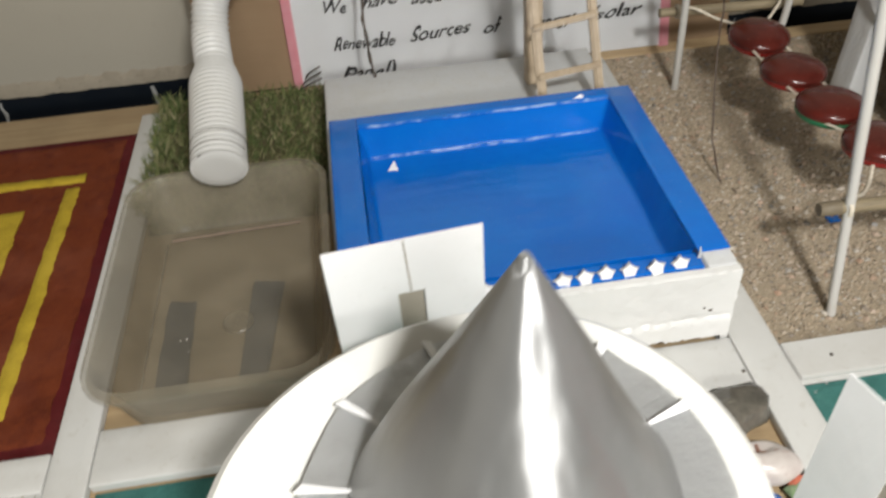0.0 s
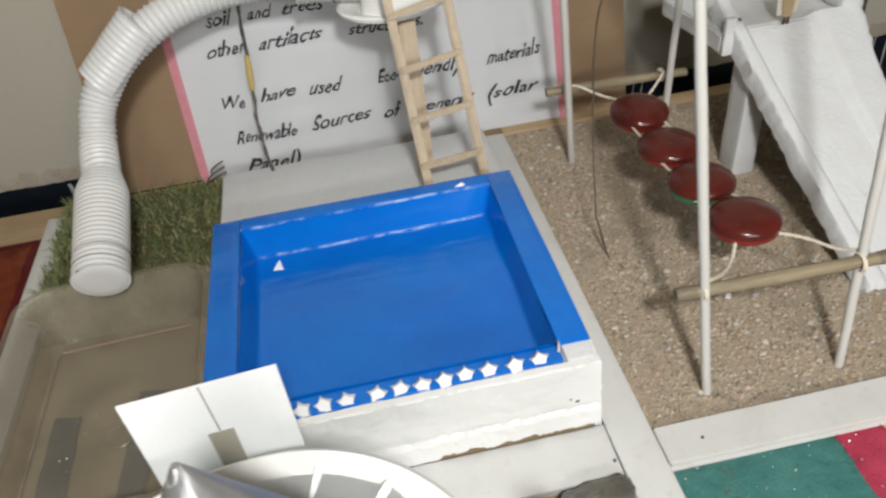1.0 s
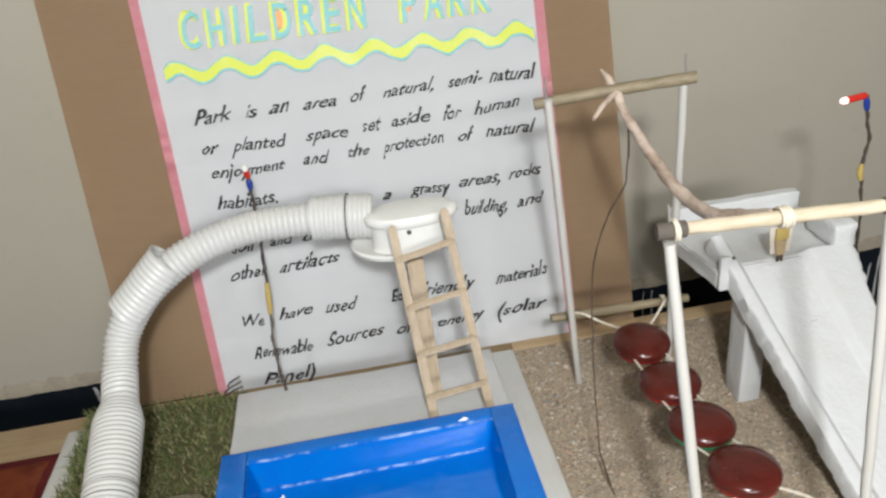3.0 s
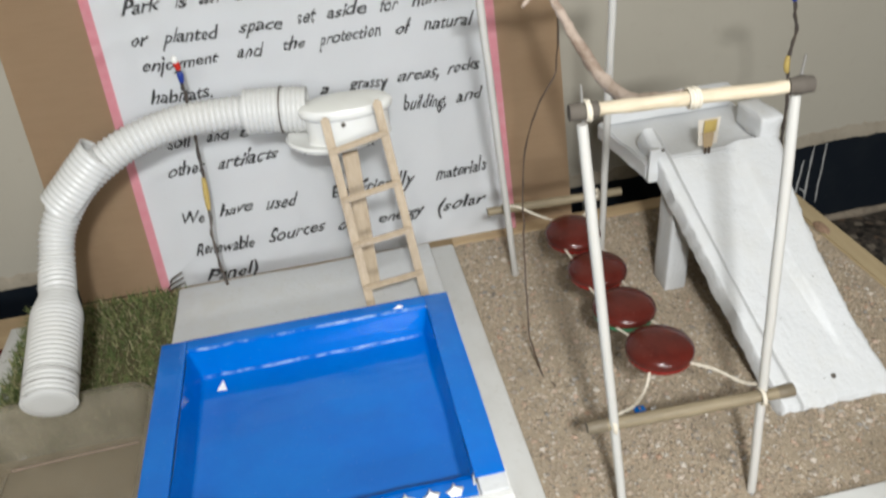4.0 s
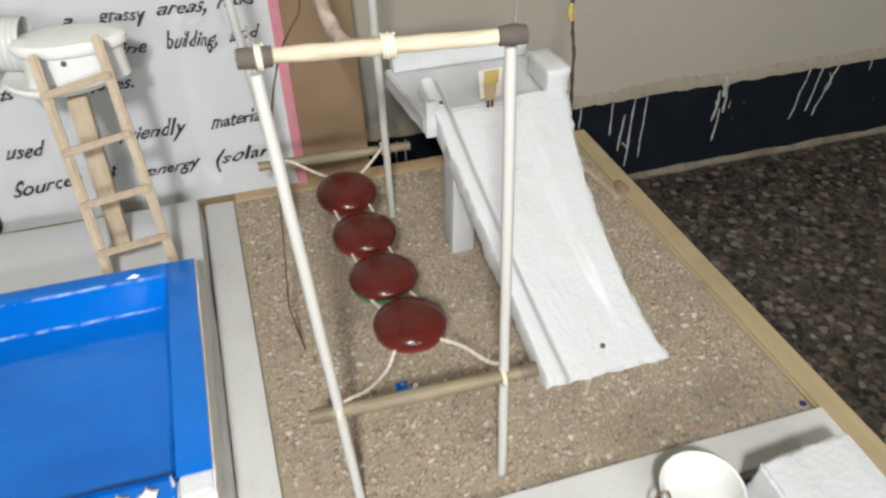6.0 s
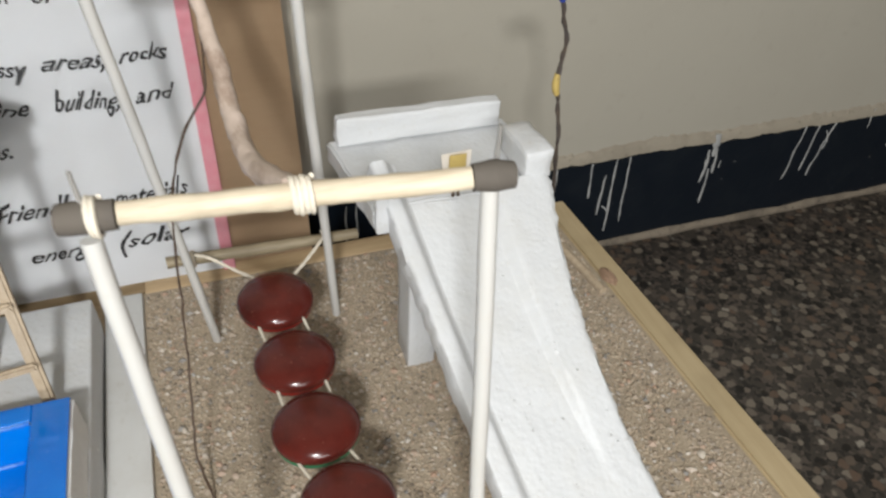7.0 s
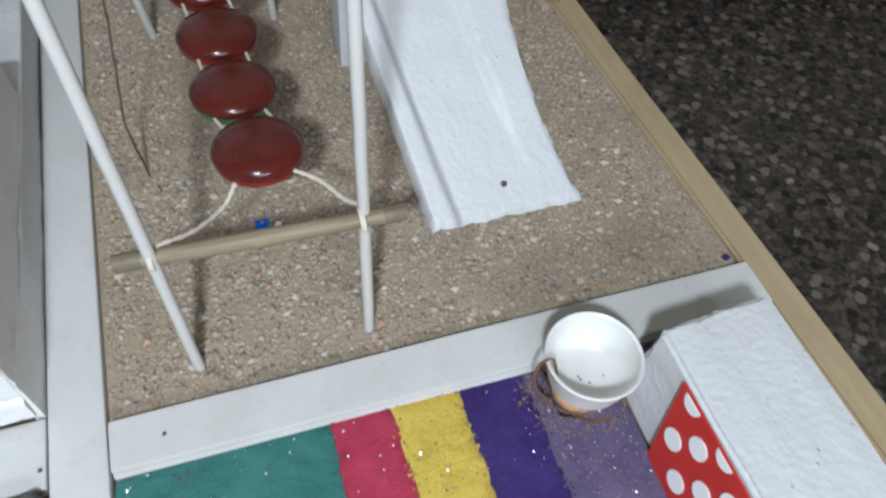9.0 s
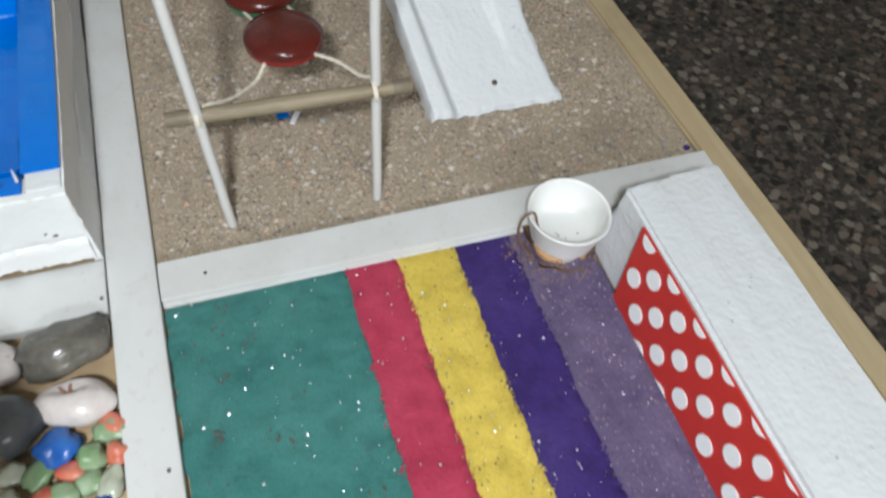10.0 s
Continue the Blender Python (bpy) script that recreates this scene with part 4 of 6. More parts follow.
for line in ([(-0.441, 0.1935, 0.0095), (-0.385, 0.196, 0.0095), (-0.333, 0.1975, 0.0095)], [(-0.444, 0.19, 0.0095), (-0.445, 0.1, 0.0095), (-0.4455, 0.03, 0.0095)]):
    bm = bmesh.new()
    sweep(bm, smooth_line(line, 8), [0.0009 + 0.0005 * noise.noise(Vector((i * 0.6, 0, 0))) for i in range(17)], 7)
    part("floor_ridge", bm, RIDGE if line[0][1] > 0.192 else TUB, tub, "moulded ridge round the tub floor")
bm = bmesh.new()
lathe(bm, [(0.0, 0.0035), (0.0026, 0.0032), (0.0034, 0.0012), (0.0095, 0.0008), (0.0105, 0.0014), (0.0115, 0.0004), (0.0115, -0.0004)], (-0.381, 0.092, 0.0078), 24)
part("moulding_mark", bm, TUB, tub, "round moulding mark with a pale knob")
scatter("tub_grit", 9, lambda r: (-0.44 + 0.1 * r.rand(), 0.03 + 0.15 * r.rand(), 0.0078), 0.0008, CARD, "white crumbs on the tub floor", "crumbs", 0.5, 41)

# ---- cardboard backing and chart, both leaning against the wall ----
LEAN_S = 0.25
LEAN_K = math.sqrt(1 + LEAN_S ** 2)


def on_chart(u, v, off=0.0):
    """A point of the leaning sheet: u across, v up along it, off towards the viewer."""
    return Vector((u, 0.43 + LEAN_S * v / LEAN_K - off / LEAN_K, v / LEAN_K + off * LEAN_S / LEAN_K))


def sheet(bm, u0, u1, v0, v1, off, thick, nu=12, nv=14, wave=0.0):
    front = [[bm.verts.new(on_chart(u0 + (u1 - u0) * i / nu, v0 + (v1 - v0) * j / nv, off + wave * noise.noise(Vector((i * 0.45, j * 0.4, off * 900))))) for i in range(nu + 1)] for j in range(nv + 1)]
    fs = [bm.faces.new((front[j][i], front[j][i + 1], front[j + 1][i + 1], front[j + 1][i])) for j in range(nv) for i in range(nu)]
    bmesh.ops.solidify(bm, geom=fs, thickness=thick)


bm = bmesh.new()
sheet(bm, -0.428, 0.152, 0.004, 0.475, -0.006, 0.004, wave=0.0008)
solo("cardboard_sheet", bm, CARDBOARD, on_chart(-0.13, 0), "large brown cardboard sheet leaning against the wall", "cardboard")

chart = thing("paper_chart", on_chart(-0.13, 0.0), "white paper chart with pink border and handwritten marker text", "poster")
bm = bmesh.new()
sheet(bm, -0.332, 0.076, 0.004, 0.455, 0.0, 0.0006, wave=0.0006)
part("sheet", bm, PAPER, chart)
for u0, u1, v0, v1 in ((-0.3375, -0.328, 0.003, 0.457), (0.069, 0.0795, 0.003, 0.457), (-0.3275, 0.0685, 0.448, 0.457)):
    bm = bmesh.new()
    sheet(bm, u0, u1, v0, v1, 0.0022, 0.0006, 2, 14)
    part("border", bm, PINK_EDGE, chart, "pink paper border")


def wave_ribbon(mat, v0, amp, width, off, label):
    bm = bmesh.new()
    a, b = [], []
    for i in range(161):
        u = -0.318 + 0.383 * i / 160
        v = v0 - 0.008 * i / 160 + amp * math.sin(i / 160 * 2 * math.pi * 7.6)
        w = width * (0.85 + 0.3 * noise.noise(Vector((i * 0.2, v0 * 90, 0))))
        a.append(bm.verts.new(on_chart(u, v - w, off)))
        b.append(bm.verts.new(on_chart(u, v + w, off)))
    for i in range(160):
        bm.faces.new((a[i], a[i + 1], b[i + 1], b[i]))
    part("wavy_line", bm, mat, chart, label)


wave_ribbon(TEAL_INK, 0.356, 0.0058, 0.0088, 0.0031, "blue edge of the wavy line")
wave_ribbon(LIME, 0.3565, 0.0058, 0.0064, 0.0035, "lime green wavy line")


def written(text, u0, u1, v, height, mat, off=0.0034, shear=0.18, name="written_word", label="", bold=0.0, wob=1.0, small=False):
    """Handwriting: a word set between u0 and u1 on the line at v, with an unsteady hand."""
    cu = bpy.data.curves.new(name, "FONT")
    cu.body, cu.size, cu.shear, cu.offset = text, 1.0, shear, bold
    cu.resolution_u = 3
    tmp = bpy.data.objects.new(name, cu)
    scene.collection.objects.link(tmp)
    bpy.context.view_layer.update()
    me = bpy.data.meshes.new_from_object(tmp.evaluated_get(bpy.context.evaluated_depsgraph_get()))
    bpy.data.objects.remove(tmp)
    co = np.empty(len(me.vertices) * 3)
    me.vertices.foreach_get("co", co)
    co = co.reshape(-1, 3)
    lo, hi = co[:, 0].min(), co[:, 0].max()
    ph = rng.uniform(0, 50)
    tilt = rng.uniform(-0.03, 0.035) * wob
    org = ORIGIN[chart.name]
    out = []
    many = len(text)
    for x, y, _ in co:
        y = (y * 1.35 if y < 0 else y * 0.8 if y < 0.5 else 0.4 + (y - 0.5) * 1.45) if small else y
        f = (x - lo) / (hi - lo)
        jog = noise.noise_vector(Vector((f * many * 0.8, y * 1.6, ph + 20)))
        u = u0 + (u1 - u0) * f + 0.0009 * wob * noise.noise(Vector((f * 9, y * 2.5, ph))) + 0.001 * wob * jog.x
        w = v + height * y * (1 + 0.16 * wob * noise.noise(Vector((f * 6, 3, ph)))) + (u1 - u0) * f * tilt + 0.0009 * wob * noise.noise(Vector((f * 7, y, ph + 9))) + 0.0009 * wob * jog.y
        out.extend(on_chart(u, w, off) - org)
    me.vertices.foreach_set("co", out)
    me.materials.append(mat)
    ob = new(name, me)
    ob.parent = chart
    return tagged(ob, label)


UPPER_LINES = (
    (0.303, (("Park", -0.3, -0.26), ("is", -0.247, -0.235), ("an", -0.222, -0.2), ("area", -0.187, -0.152), ("of", -0.138, -0.119), ("natural,", -0.104, -0.047), ("semi-", -0.034, 0.004), ("natural", 0.011, 0.064))),
    (0.271, (("or", -0.298, -0.281), ("planted", -0.269, -0.209), ("space", -0.19, -0.146), ("set", -0.131, -0.109), ("aside", -0.1, -0.057), ("for", -0.043, -0.022), ("human", -0.009, 0.042))),
    (0.246, (("enjoyment", -0.293, -0.216), ("and", -0.198, -0.168), ("the", -0.15, -0.125), ("protection", -0.114, -0.044), ("of", -0.029, -0.011), ("natural", 0.0, 0.057))),
    (0.2125, (("habitats.", -0.295, -0.231),)),
    (0.196, (("a", -0.121, -0.111), ("grassy", -0.089, -0.045), ("areas,", -0.035, 0.011), ("rocks", 0.02, 0.057))),
)
LOWER_LINES = (
    (0.164, (("soil", -0.291, -0.262), ("and", -0.249, -0.222), ("trees", -0.213, -0.17), ("taine", -0.092, -0.051), ("building,", -0.034, 0.014), ("and", 0.026, 0.058))),
    (0.133, (("other", -0.297, -0.256), ("artifacts", -0.245, -0.176), ("structures.", -0.151, -0.072))),
    (0.079, (("We", -0.294, -0.27), ("have", -0.256, -0.216), ("used", -0.203, -0.165), ("Eco-", -0.129, -0.103), ("Friendly", -0.1, -0.032), ("materials", -0.009, 0.052))),
    (0.04, (("Renewable", -0.291, -0.224), ("Sources", -0.209, -0.142), ("of", -0.128, -0.108), ("energy", -0.08, -0.026), ("(solar", -0.012, 0.047))),
    (0.008, (("Panel)", -0.286, -0.226),)),
)
for v, words in UPPER_LINES + LOWER_LINES:
    for text, u0, u1 in words:
        written(text, u0, u1, v, rng.uniform(0.0185, 0.0225), INK, bold=0.014, shear=rng.uniform(0.38, 0.58), wob=1.6, small=True)


def title(word, u, v, step):
    """Title letters, each a lime letter with a teal one laid over it to its right."""
    for ch in word:
        w = 0.007 if ch == "I" else 0.019
        written(ch, u, u + w, v, 0.05, LIME, 0.0029, 0.12, "title_letter", "lime green title letter", 0.035, 0.6)
        written(ch, u + 0.0032, u + w + 0.0032, v - 0.0008, 0.05, TEAL_INK, 0.0034, 0.12, "title_letter", "teal title letter", 0.012, 0.6)
        if ch in "DPA":
            bm = bmesh.new()
            q = [(u + 0.007, v + 0.008), (u + 0.014, v + 0.01), (u + 0.015, v + 0.024), (u + 0.007, v + 0.026)]
            bm.faces.new([bm.verts.new(on_chart(a, b, 0.0025)) for a, b in q])
            part("letter_fill", bm, ORANGE_INK, chart, "orange marker fill")
        u, v = u + w + step, v - 0.0004


title("CHILDREN", -0.296, 0.3795, 0.0066)
title("PARK", -0.0745, 0.3765, 0.0062)

# crumpled tape at the foot of the chart
bm = bmesh.new()
for i in range(3):
    sweep(bm, smooth_line([(-0.332 + 0.004 * i, 0.422, 0.006 + 0.006 * i), (-0.32, 0.418, 0.014 + 0.006 * i), (-0.307, 0.416, 0.02 + 0.007 * i)], 4), 0.0009, 5)
solo("wire_scrap", bm, BLACK_WIRE, (-0.32, 0.419, 0.004), "short dark wire ends at the foot of the chart", "wire")

# ---- tube slide with its landing and ladder ----
tube_slide = thing("tube_slide", (-0.386, 0.22, 0.056), "white corrugated hose bent into a tube slide over the tub", "tube slide")


def ribbed(pts, r, pitch, depth, n=28):
    """A hose with round ribs along a smooth line."""
    line = smooth_line(pts, 40)
    length = [0.0]
    for a, b in zip(line, line[1:]):
        length.append(length[-1] + (b - a).length)
    total, out, rad, j = length[-1], [], [], 0
    steps = int(total / pitch * 6)
    for i in range(steps + 1):
        s = total * i / steps
        while j < len(line) - 2 and length[j + 1] < s:
            j += 1
        f = (s - length[j]) / max(1e-9, length[j + 1] - length[j])
        out.append(line[j].lerp(line[j + 1], min(1, max(0, f))))
        rad.append(r - depth * (1 - (0.5 + 0.5 * math.cos(2 * math.pi * s / pitch)) ** 2.2))
    bm = bmesh.new()
    sweep(bm, out, rad, n, cap=False)
    return bm


HOSE_LINE = [(-0.168, 0.388, 0.219), (-0.215, 0.39, 0.221), (-0.262, 0.388, 0.22), (-0.313, 0.378, 0.208), (-0.356, 0.368, 0.183), (-0.384, 0.358, 0.15), (-0.392, 0.338, 0.122), (-0.39, 0.305, 0.105)]
part("corrugated_hose", ribbed(HOSE_LINE, 0.0166, 0.0056, 0.0016), HOSE, tube_slide)


def sleeve(pts, r, name, label=""):
    """An open ribbed pipe with wall thickness that widens from the hose at its start."""
    a, b = Vector(pts[0]), Vector(pts[-1])
    n, m = 138, 30
    line = [a.lerp(b, i / n) for i in range(n + 1)]
    rad = [r - 0.0058 * max(0.0, 1 - i / (n * 0.2)) ** 1.3 - 0.0009 * (0.5 - 0.5 * math.cos(2 * math.pi * i / 6)) for i in range(n + 1)]
    bm = bmesh.new()
    sweep(bm, line, rad, m, cap=False)
    sweep(bm, line[::-1], [q - 0.0022 for q in rad[::-1]], m, cap=False)
    bm.verts.ensure_lookup_table()
    count = m * (n + 1)
    outer, inner = bm.verts[:count], bm.verts[count:]
    for ends in ((outer[:m], inner[-m:]), (outer[-m:], inner[:m])):
        one, two = set(ends[0]), set(ends[1])
        bmesh.ops.bridge_loops(bm, edges=[e for e in bm.edges if set(e.verts) <= one or set(e.verts) <= two])
    return part(name, bm, HOSE, tube_slide, label)


sleeve([(-0.3895, 0.3045, 0.1049), (-0.386, 0.198, 0.0745)], 0.0224, "outlet_sleeve", "wide open end of the hose")
bm = bmesh.new()
lathe(bm, [(0.0206, 0.0), (0.0201, -0.0012), (0.0188, -0.0018), (0.012, -0.002), (0.0, -0.0021)], (0, 0, 0), 32)
bmesh.ops.transform(bm, matrix=Matrix.Translation((-0.386, 0.1986, 0.07465)) @ Vector((0, 0, 1)).rotation_difference(Vector((-0.002, 0.109, 0.029)).normalized()).to_matrix().to_4x4(), verts=bm.verts[:])
AXIS = Vector((-0.002, 0.109, 0.029)).normalized()
ring_pose = Vector((0, 0, 1)).rotation_difference(AXIS).to_matrix()
for along, lo, hi in ((0.0225, 0, 360), (0.0105, 200, 345)):
    arc = bmesh.new()
    centre = Vector((-0.386, 0.198, 0.0745)) + AXIS * along
    sweep(arc, [centre + ring_pose @ Vector((0.0222 * math.cos(radians(a)), 0.0222 * math.sin(radians(a)), 0)) for a in np.linspace(lo, hi, 41)], 0.0004, 6)
    part("seam_line", arc, CHAR, tube_slide, "thin dark seam round the hose end")
part("end_cap", bm, HOSE, tube_slide, "white plastic cap closing the hose end")
part("joint_sleeve", ribbed([(-0.192, 0.389, 0.22), (-0.17, 0.3875, 0.2188), (-0.134, 0.3832, 0.2159)], 0.0222, 0.0046, 0.001), HOSE, tube_slide)
bm = bmesh.new()
sweep(bm, [(-0.1585, 0.3862, 0.218), (-0.157, 0.386, 0.2179)], 0.0226, 28, cap=False)
part("dark_ring", bm, BLACK_WIRE, tube_slide, "thin dark ring round the joint")
# short half pipe lying over the outer side of the bend
bm = bmesh.new()
way = Vector((-0.05, -0.0125, -0.0385)).normalized()
out = (Vector((-0.35, -0.1, 1.0)) - way * way.dot(Vector((-0.35, -0.1, 1.0)))).normalized()
side = way.cross(out)
rows = []
for i in range(73):
    f = i / 72
    c = Vector((-0.3245, 0.3755, 0.2015)).lerp(Vector((-0.3735, 0.3618, 0.1625)), f) + out * (0.0085 - 0.0035 * f)
    rr = 0.0212 - 0.0009 * (0.5 - 0.5 * math.cos(2 * math.pi * i / 6)) + 0.0004 * noise.noise(Vector((f * 4, 2, 0)))
    rows.append([bm.verts.new(c + rr * (out * math.cos(a) + side * math.sin(a))) for a in np.linspace(-2.0, 2.0, 30)])
for p, q in zip(rows, rows[1:]):
    for i in range(29):
        bm.faces.new((p[i], p[i + 1], q[i + 1], q[i]))
bmesh.ops.recalc_face_normals(bm, faces=bm.faces[:])
bmesh.ops.solidify(bm, geom=bm.faces[:], thickness=0.0013)
part("bend_sleeve", bm, HOSE, tube_slide, "short half pipe laid over the bend")

landing = thing("slide_landing", (-0.095, 0.35, 0.044), "round white plastic dish on a wooden post, landing of the ladder", "landing")
# a broad plate, and on it a squat cap whose rim overhangs its wall
bm = bmesh.new()
lathe(bm, [(0.0, 0.1862), (0.041, 0.1862), (0.0475, 0.189), (0.049, 0.1925), (0.0465, 0.1942), (0.042, 0.1918), (0.0, 0.191)], (-0.111, 0.3735, 0), 48)
for v in bm.verts:
    v.co.y = 0.3735 + (v.co.y - 0.3735) * 0.84
part("rim_plate", bm, PLASTIC, landing, "wide white plastic rim")
bm = bmesh.new()
lathe(bm, [(0.0, 0.1915), (0.0405, 0.1915), (0.0395, 0.1945), (0.039, 0.2165), (0.0425, 0.2178), (0.0445, 0.2202), (0.0442, 0.2245), (0.041, 0.2275), (0.03, 0.2288), (0.0, 0.2292)], (-0.0985, 0.362, 0), 48)
for v in bm.verts:
    v.co.y = 0.362 + (v.co.y - 0.362) * 0.54
part("dish", bm, PLASTIC, landing)
bm = bmesh.new()
hexa(bm, [(-0.1095, 0.3125, 0.0442), (-0.0945, 0.3125, 0.0442), (-0.0945, 0.3265, 0.0442), (-0.1095, 0.3265, 0.0442)], [(-0.1095, 0.3345, 0.1858), (-0.0945, 0.3345, 0.1858), (-0.0945, 0.3475, 0.1858), (-0.1095, 0.3475, 0.1858)], 0.001)
dice(bm, 3)
roughen(bm, 0.0005, 50)
part("post", bm, STICK_WOOD, landing, "square pale wooden post")
bm = bmesh.new()
lathe(bm, [(0.0, -0.0012), (0.0022, -0.0012), (0.0022, 0.0012), (0.0, 0.0012)], (0, 0, 0), 12)
bmesh.ops.transform(bm, matrix=Matrix.Translation((-0.1035, 0.3408, 0.2135)) @ Matrix.Rotation(radians(90), 4, "X"), verts=bm.verts[:])
part("pin", bm, CHAR, landing, "dark pin head")

ladder = thing("ladder", (-0.081, 0.252, 0.0455), "small pale wooden stick ladder leaning on the landing", "ladder")
LA, LB = (Vector((-0.107, 0.2535, 0.046)), Vector((-0.0545, 0.2555, 0.046)))
LT, LU = (Vector((-0.119, 0.322, 0.232)), Vector((-0.0715, 0.3195, 0.242)))


def bar_between(bm, p, q, w, d, bevel=0.0007):
    """A squared stick from p to q."""
    t = (q - p).normalized()
    side = t.cross(Vector((0, -1, 0.2)))
    side.normalize()
    up = t.cross(side)
    c = lambda o: [o + side * a * w + up * b * d for a, b in ((-0.5, -0.5), (0.5, -0.5), (0.5, 0.5), (-0.5, 0.5))]
    hexa(bm, c(p), c(q), bevel)


for p, q in ((LA, LT), (LB, LU)):
    bm = bmesh.new()
    bar_between(bm, p, q, 0.0078, 0.0066, 0.0018)
    dice(bm, 2)
    roughen(bm, 0.0004, 60)
    part("stile", bm, STICK_WOOD, ladder)
for f in (0.2, 0.41, 0.63, 0.855):
    p, q = LA.lerp(LT, f), LB.lerp(LU, f + 0.012)
    d = (q - p).normalized()
    bm = bmesh.new()
    bar_between(bm, p - d * 0.003 - Vector((0, 0.0055, 0)), q + d * 0.003 - Vector((0, 0.0055, 0)), 0.0056, 0.005, 0.0015)
    roughen(bm, 0.0004, 60)
    part("rung", bm, STICK_WOOD, ladder)


# ---- street lamps of wire with a small diode ----
def wire_lamp(name, line, tip, label, lit, knots):
    lamp = thing(name, line[0], label, "lamp")
    bm = bmesh.new()
    pts = smooth_line(line, 8)
    sweep(bm, pts, [0.0013 + 0.0006 * noise.noise(p * 140) for p in pts], 7)
    twin = [p + Vector((0.0016 * math.cos(i * 0.9), 0.0016 * math.sin(i * 0.9), 0)) for i, p in enumerate(pts)]
    twin[0].z = pts[0].z
    sweep(bm, twin, 0.0009, 6)
    part("stem", bm, BLACK_WIRE, lamp, "twisted dark wire stem")
    for a, b, mat, r in knots:
        bm = bmesh.new()
        q = [p for p in pts[int(a * len(pts)):max(int(a * len(pts)) + 3, int(b * len(pts)))]]
        sweep(bm, q, [r * (0.8 + 0.3 * math.sin(math.pi * i / max(1, len(q) - 1))) for i in range(len(q))], 9)
        part("sleeve", bm, mat, lamp)
    a, b = Vector(line[-1]), Vector(tip)
    d = (b - a).normalized()
    bm = bmesh.new()
    sweep(bm, [a - d * 0.001, a + d * 0.001, a + d * 0.004, b - d * 0.004], [0.001, 0.0028, 0.0032, 0.0032], 12)
    part("holder", bm, RED_LED, lamp, "red diode body")
    bm = bmesh.new()
    sweep(bm, [b - d * 0.0039, b - d * 0.001, b + d * 0.001, b + d * 0.002], [0.0031, 0.0031, 0.0022, 0.0006], 12)
    part("diode", bm, LED_GLOW if lit else PLASTIC, lamp, "glowing pale diode tip" if lit else "clear unlit diode tip")


wire_lamp("wire_lamp", [(0.333, 0.318, 0.003), (0.328, 0.312, 0.08), (0.3225, 0.303, 0.15), (0.3165, 0.301, 0.2), (0.311, 0.3, 0.222), (0.3145, 0.3, 0.25), (0.3085, 0.3, 0.275), (0.305, 0.3, 0.294)], (0.2815, 0.298, 0.2925),
          "toy street lamp of twisted wire with a glowing diode", True, ((0.5, 0.63, TAPE, 0.0026), (0.88, 0.995, BLUE_TAPE, 0.0026)))
wire_lamp("wire_lamp", [(-0.252, 0.362, 0.043), (-0.256, 0.38, 0.085), (-0.2547, 0.4, 0.116), (-0.2505, 0.412, 0.17), (-0.248, 0.418, 0.22), (-0.247, 0.42, 0.25), (-0.2465, 0.42, 0.26)], (-0.2475, 0.416, 0.273),
          "toy street lamp of twisted wire behind the hose", False, ((0.33, 0.46, TAPE, 0.0028), (0.8, 0.97, BLUE_TAPE, 0.003)))

# ---- climbing frame: four white sticks, wooden bars, a hanging chain of red discs ----
frame_set = thing("climbing_frame", (0.102, 0.18, 0.002), "toy climbing frame of white sticks and lashed wooden bars", "climbing frame")
POLES = (((0.051, 0.022, 0.0), (0.0315, 0.08, 0.311)), ((0.154, 0.02, 0.0), (0.163, 0.073, 0.311)), ((0.054, 0.341, 0.0), (0.022, 0.302, 0.332)), ((0.154, 0.344, 0.0), (0.132, 0.288, 0.338)))
for p, q in POLES:
    p, q = Vector(p), Vector(q)
    bm = bmesh.new()
    line = [p.lerp(q, i / 14) for i in range(15)]
    sweep(bm, line, [0.0036 - 0.0003 * abs(i - 9) / 9 for i in range(15)], 12)
    roughen(bm, 0.0005, 60)
    part("pole", bm, WHITE_STICK, frame_set)


def branch(pts, radii, mat, parent, name, label="", lumps=0.0006):
    bm = bmesh.new()
    line = smooth_line(pts, 10)
    m = len(line)
    rad = [np.interp(i / (m - 1), np.linspace(0, 1, len(radii)), radii) for i in range(m)]
    sweep(bm, line, [float(r) for r in rad], 12)
    roughen(bm, lumps, 120)
    return part(name, bm, mat, parent, label)


branch([(0.041, 0.0795, 0.3195), (0.1, 0.0745, 0.319), (0.154, 0.0695, 0.3185)], [0.004, 0.0044, 0.004], BAMBOO_PALE, frame_set, "top_bar", "pale peeled stick")
for p, q in (((0.0235, 0.081, 0.3195), (0.0405, 0.0795, 0.3195)), ((0.1545, 0.0695, 0.3185), (0.169, 0.068, 0.3185))):
    branch([p, Vector(p).lerp(Vector(q), 0.5), q], [0.005, 0.0056, 0.005], CHAR, frame_set, "bar_end", "dark burnt end of the bar")
branch([(0.012, 0.308, 0.328), (0.075, 0.299, 0.333), (0.14, 0.283, 0.339)], [0.0045, 0.005, 0.0048], BAMBOO, frame_set, "top_bar", "grey weathered stick")
branch([(0.028, 0.0425, 0.089), (0.1, 0.0375, 0.0915), (0.178, 0.0335, 0.094)], [0.0046, 0.005, 0.0044], BAMBOO, frame_set, "lower_bar", "grey weathered stick")
for p, q in (((0.0265, 0.0426, 0.0889), (0.041, 0.0416, 0.0894)), ((0.167, 0.0341, 0.0936), (0.1795, 0.0334, 0.0941))):
    branch([p, Vector(p).lerp(Vector(q), 0.5), q], [0.0047, 0.0051, 0.0048], DULL_END, frame_set, "bar_end", "greyish broken end of the bar")
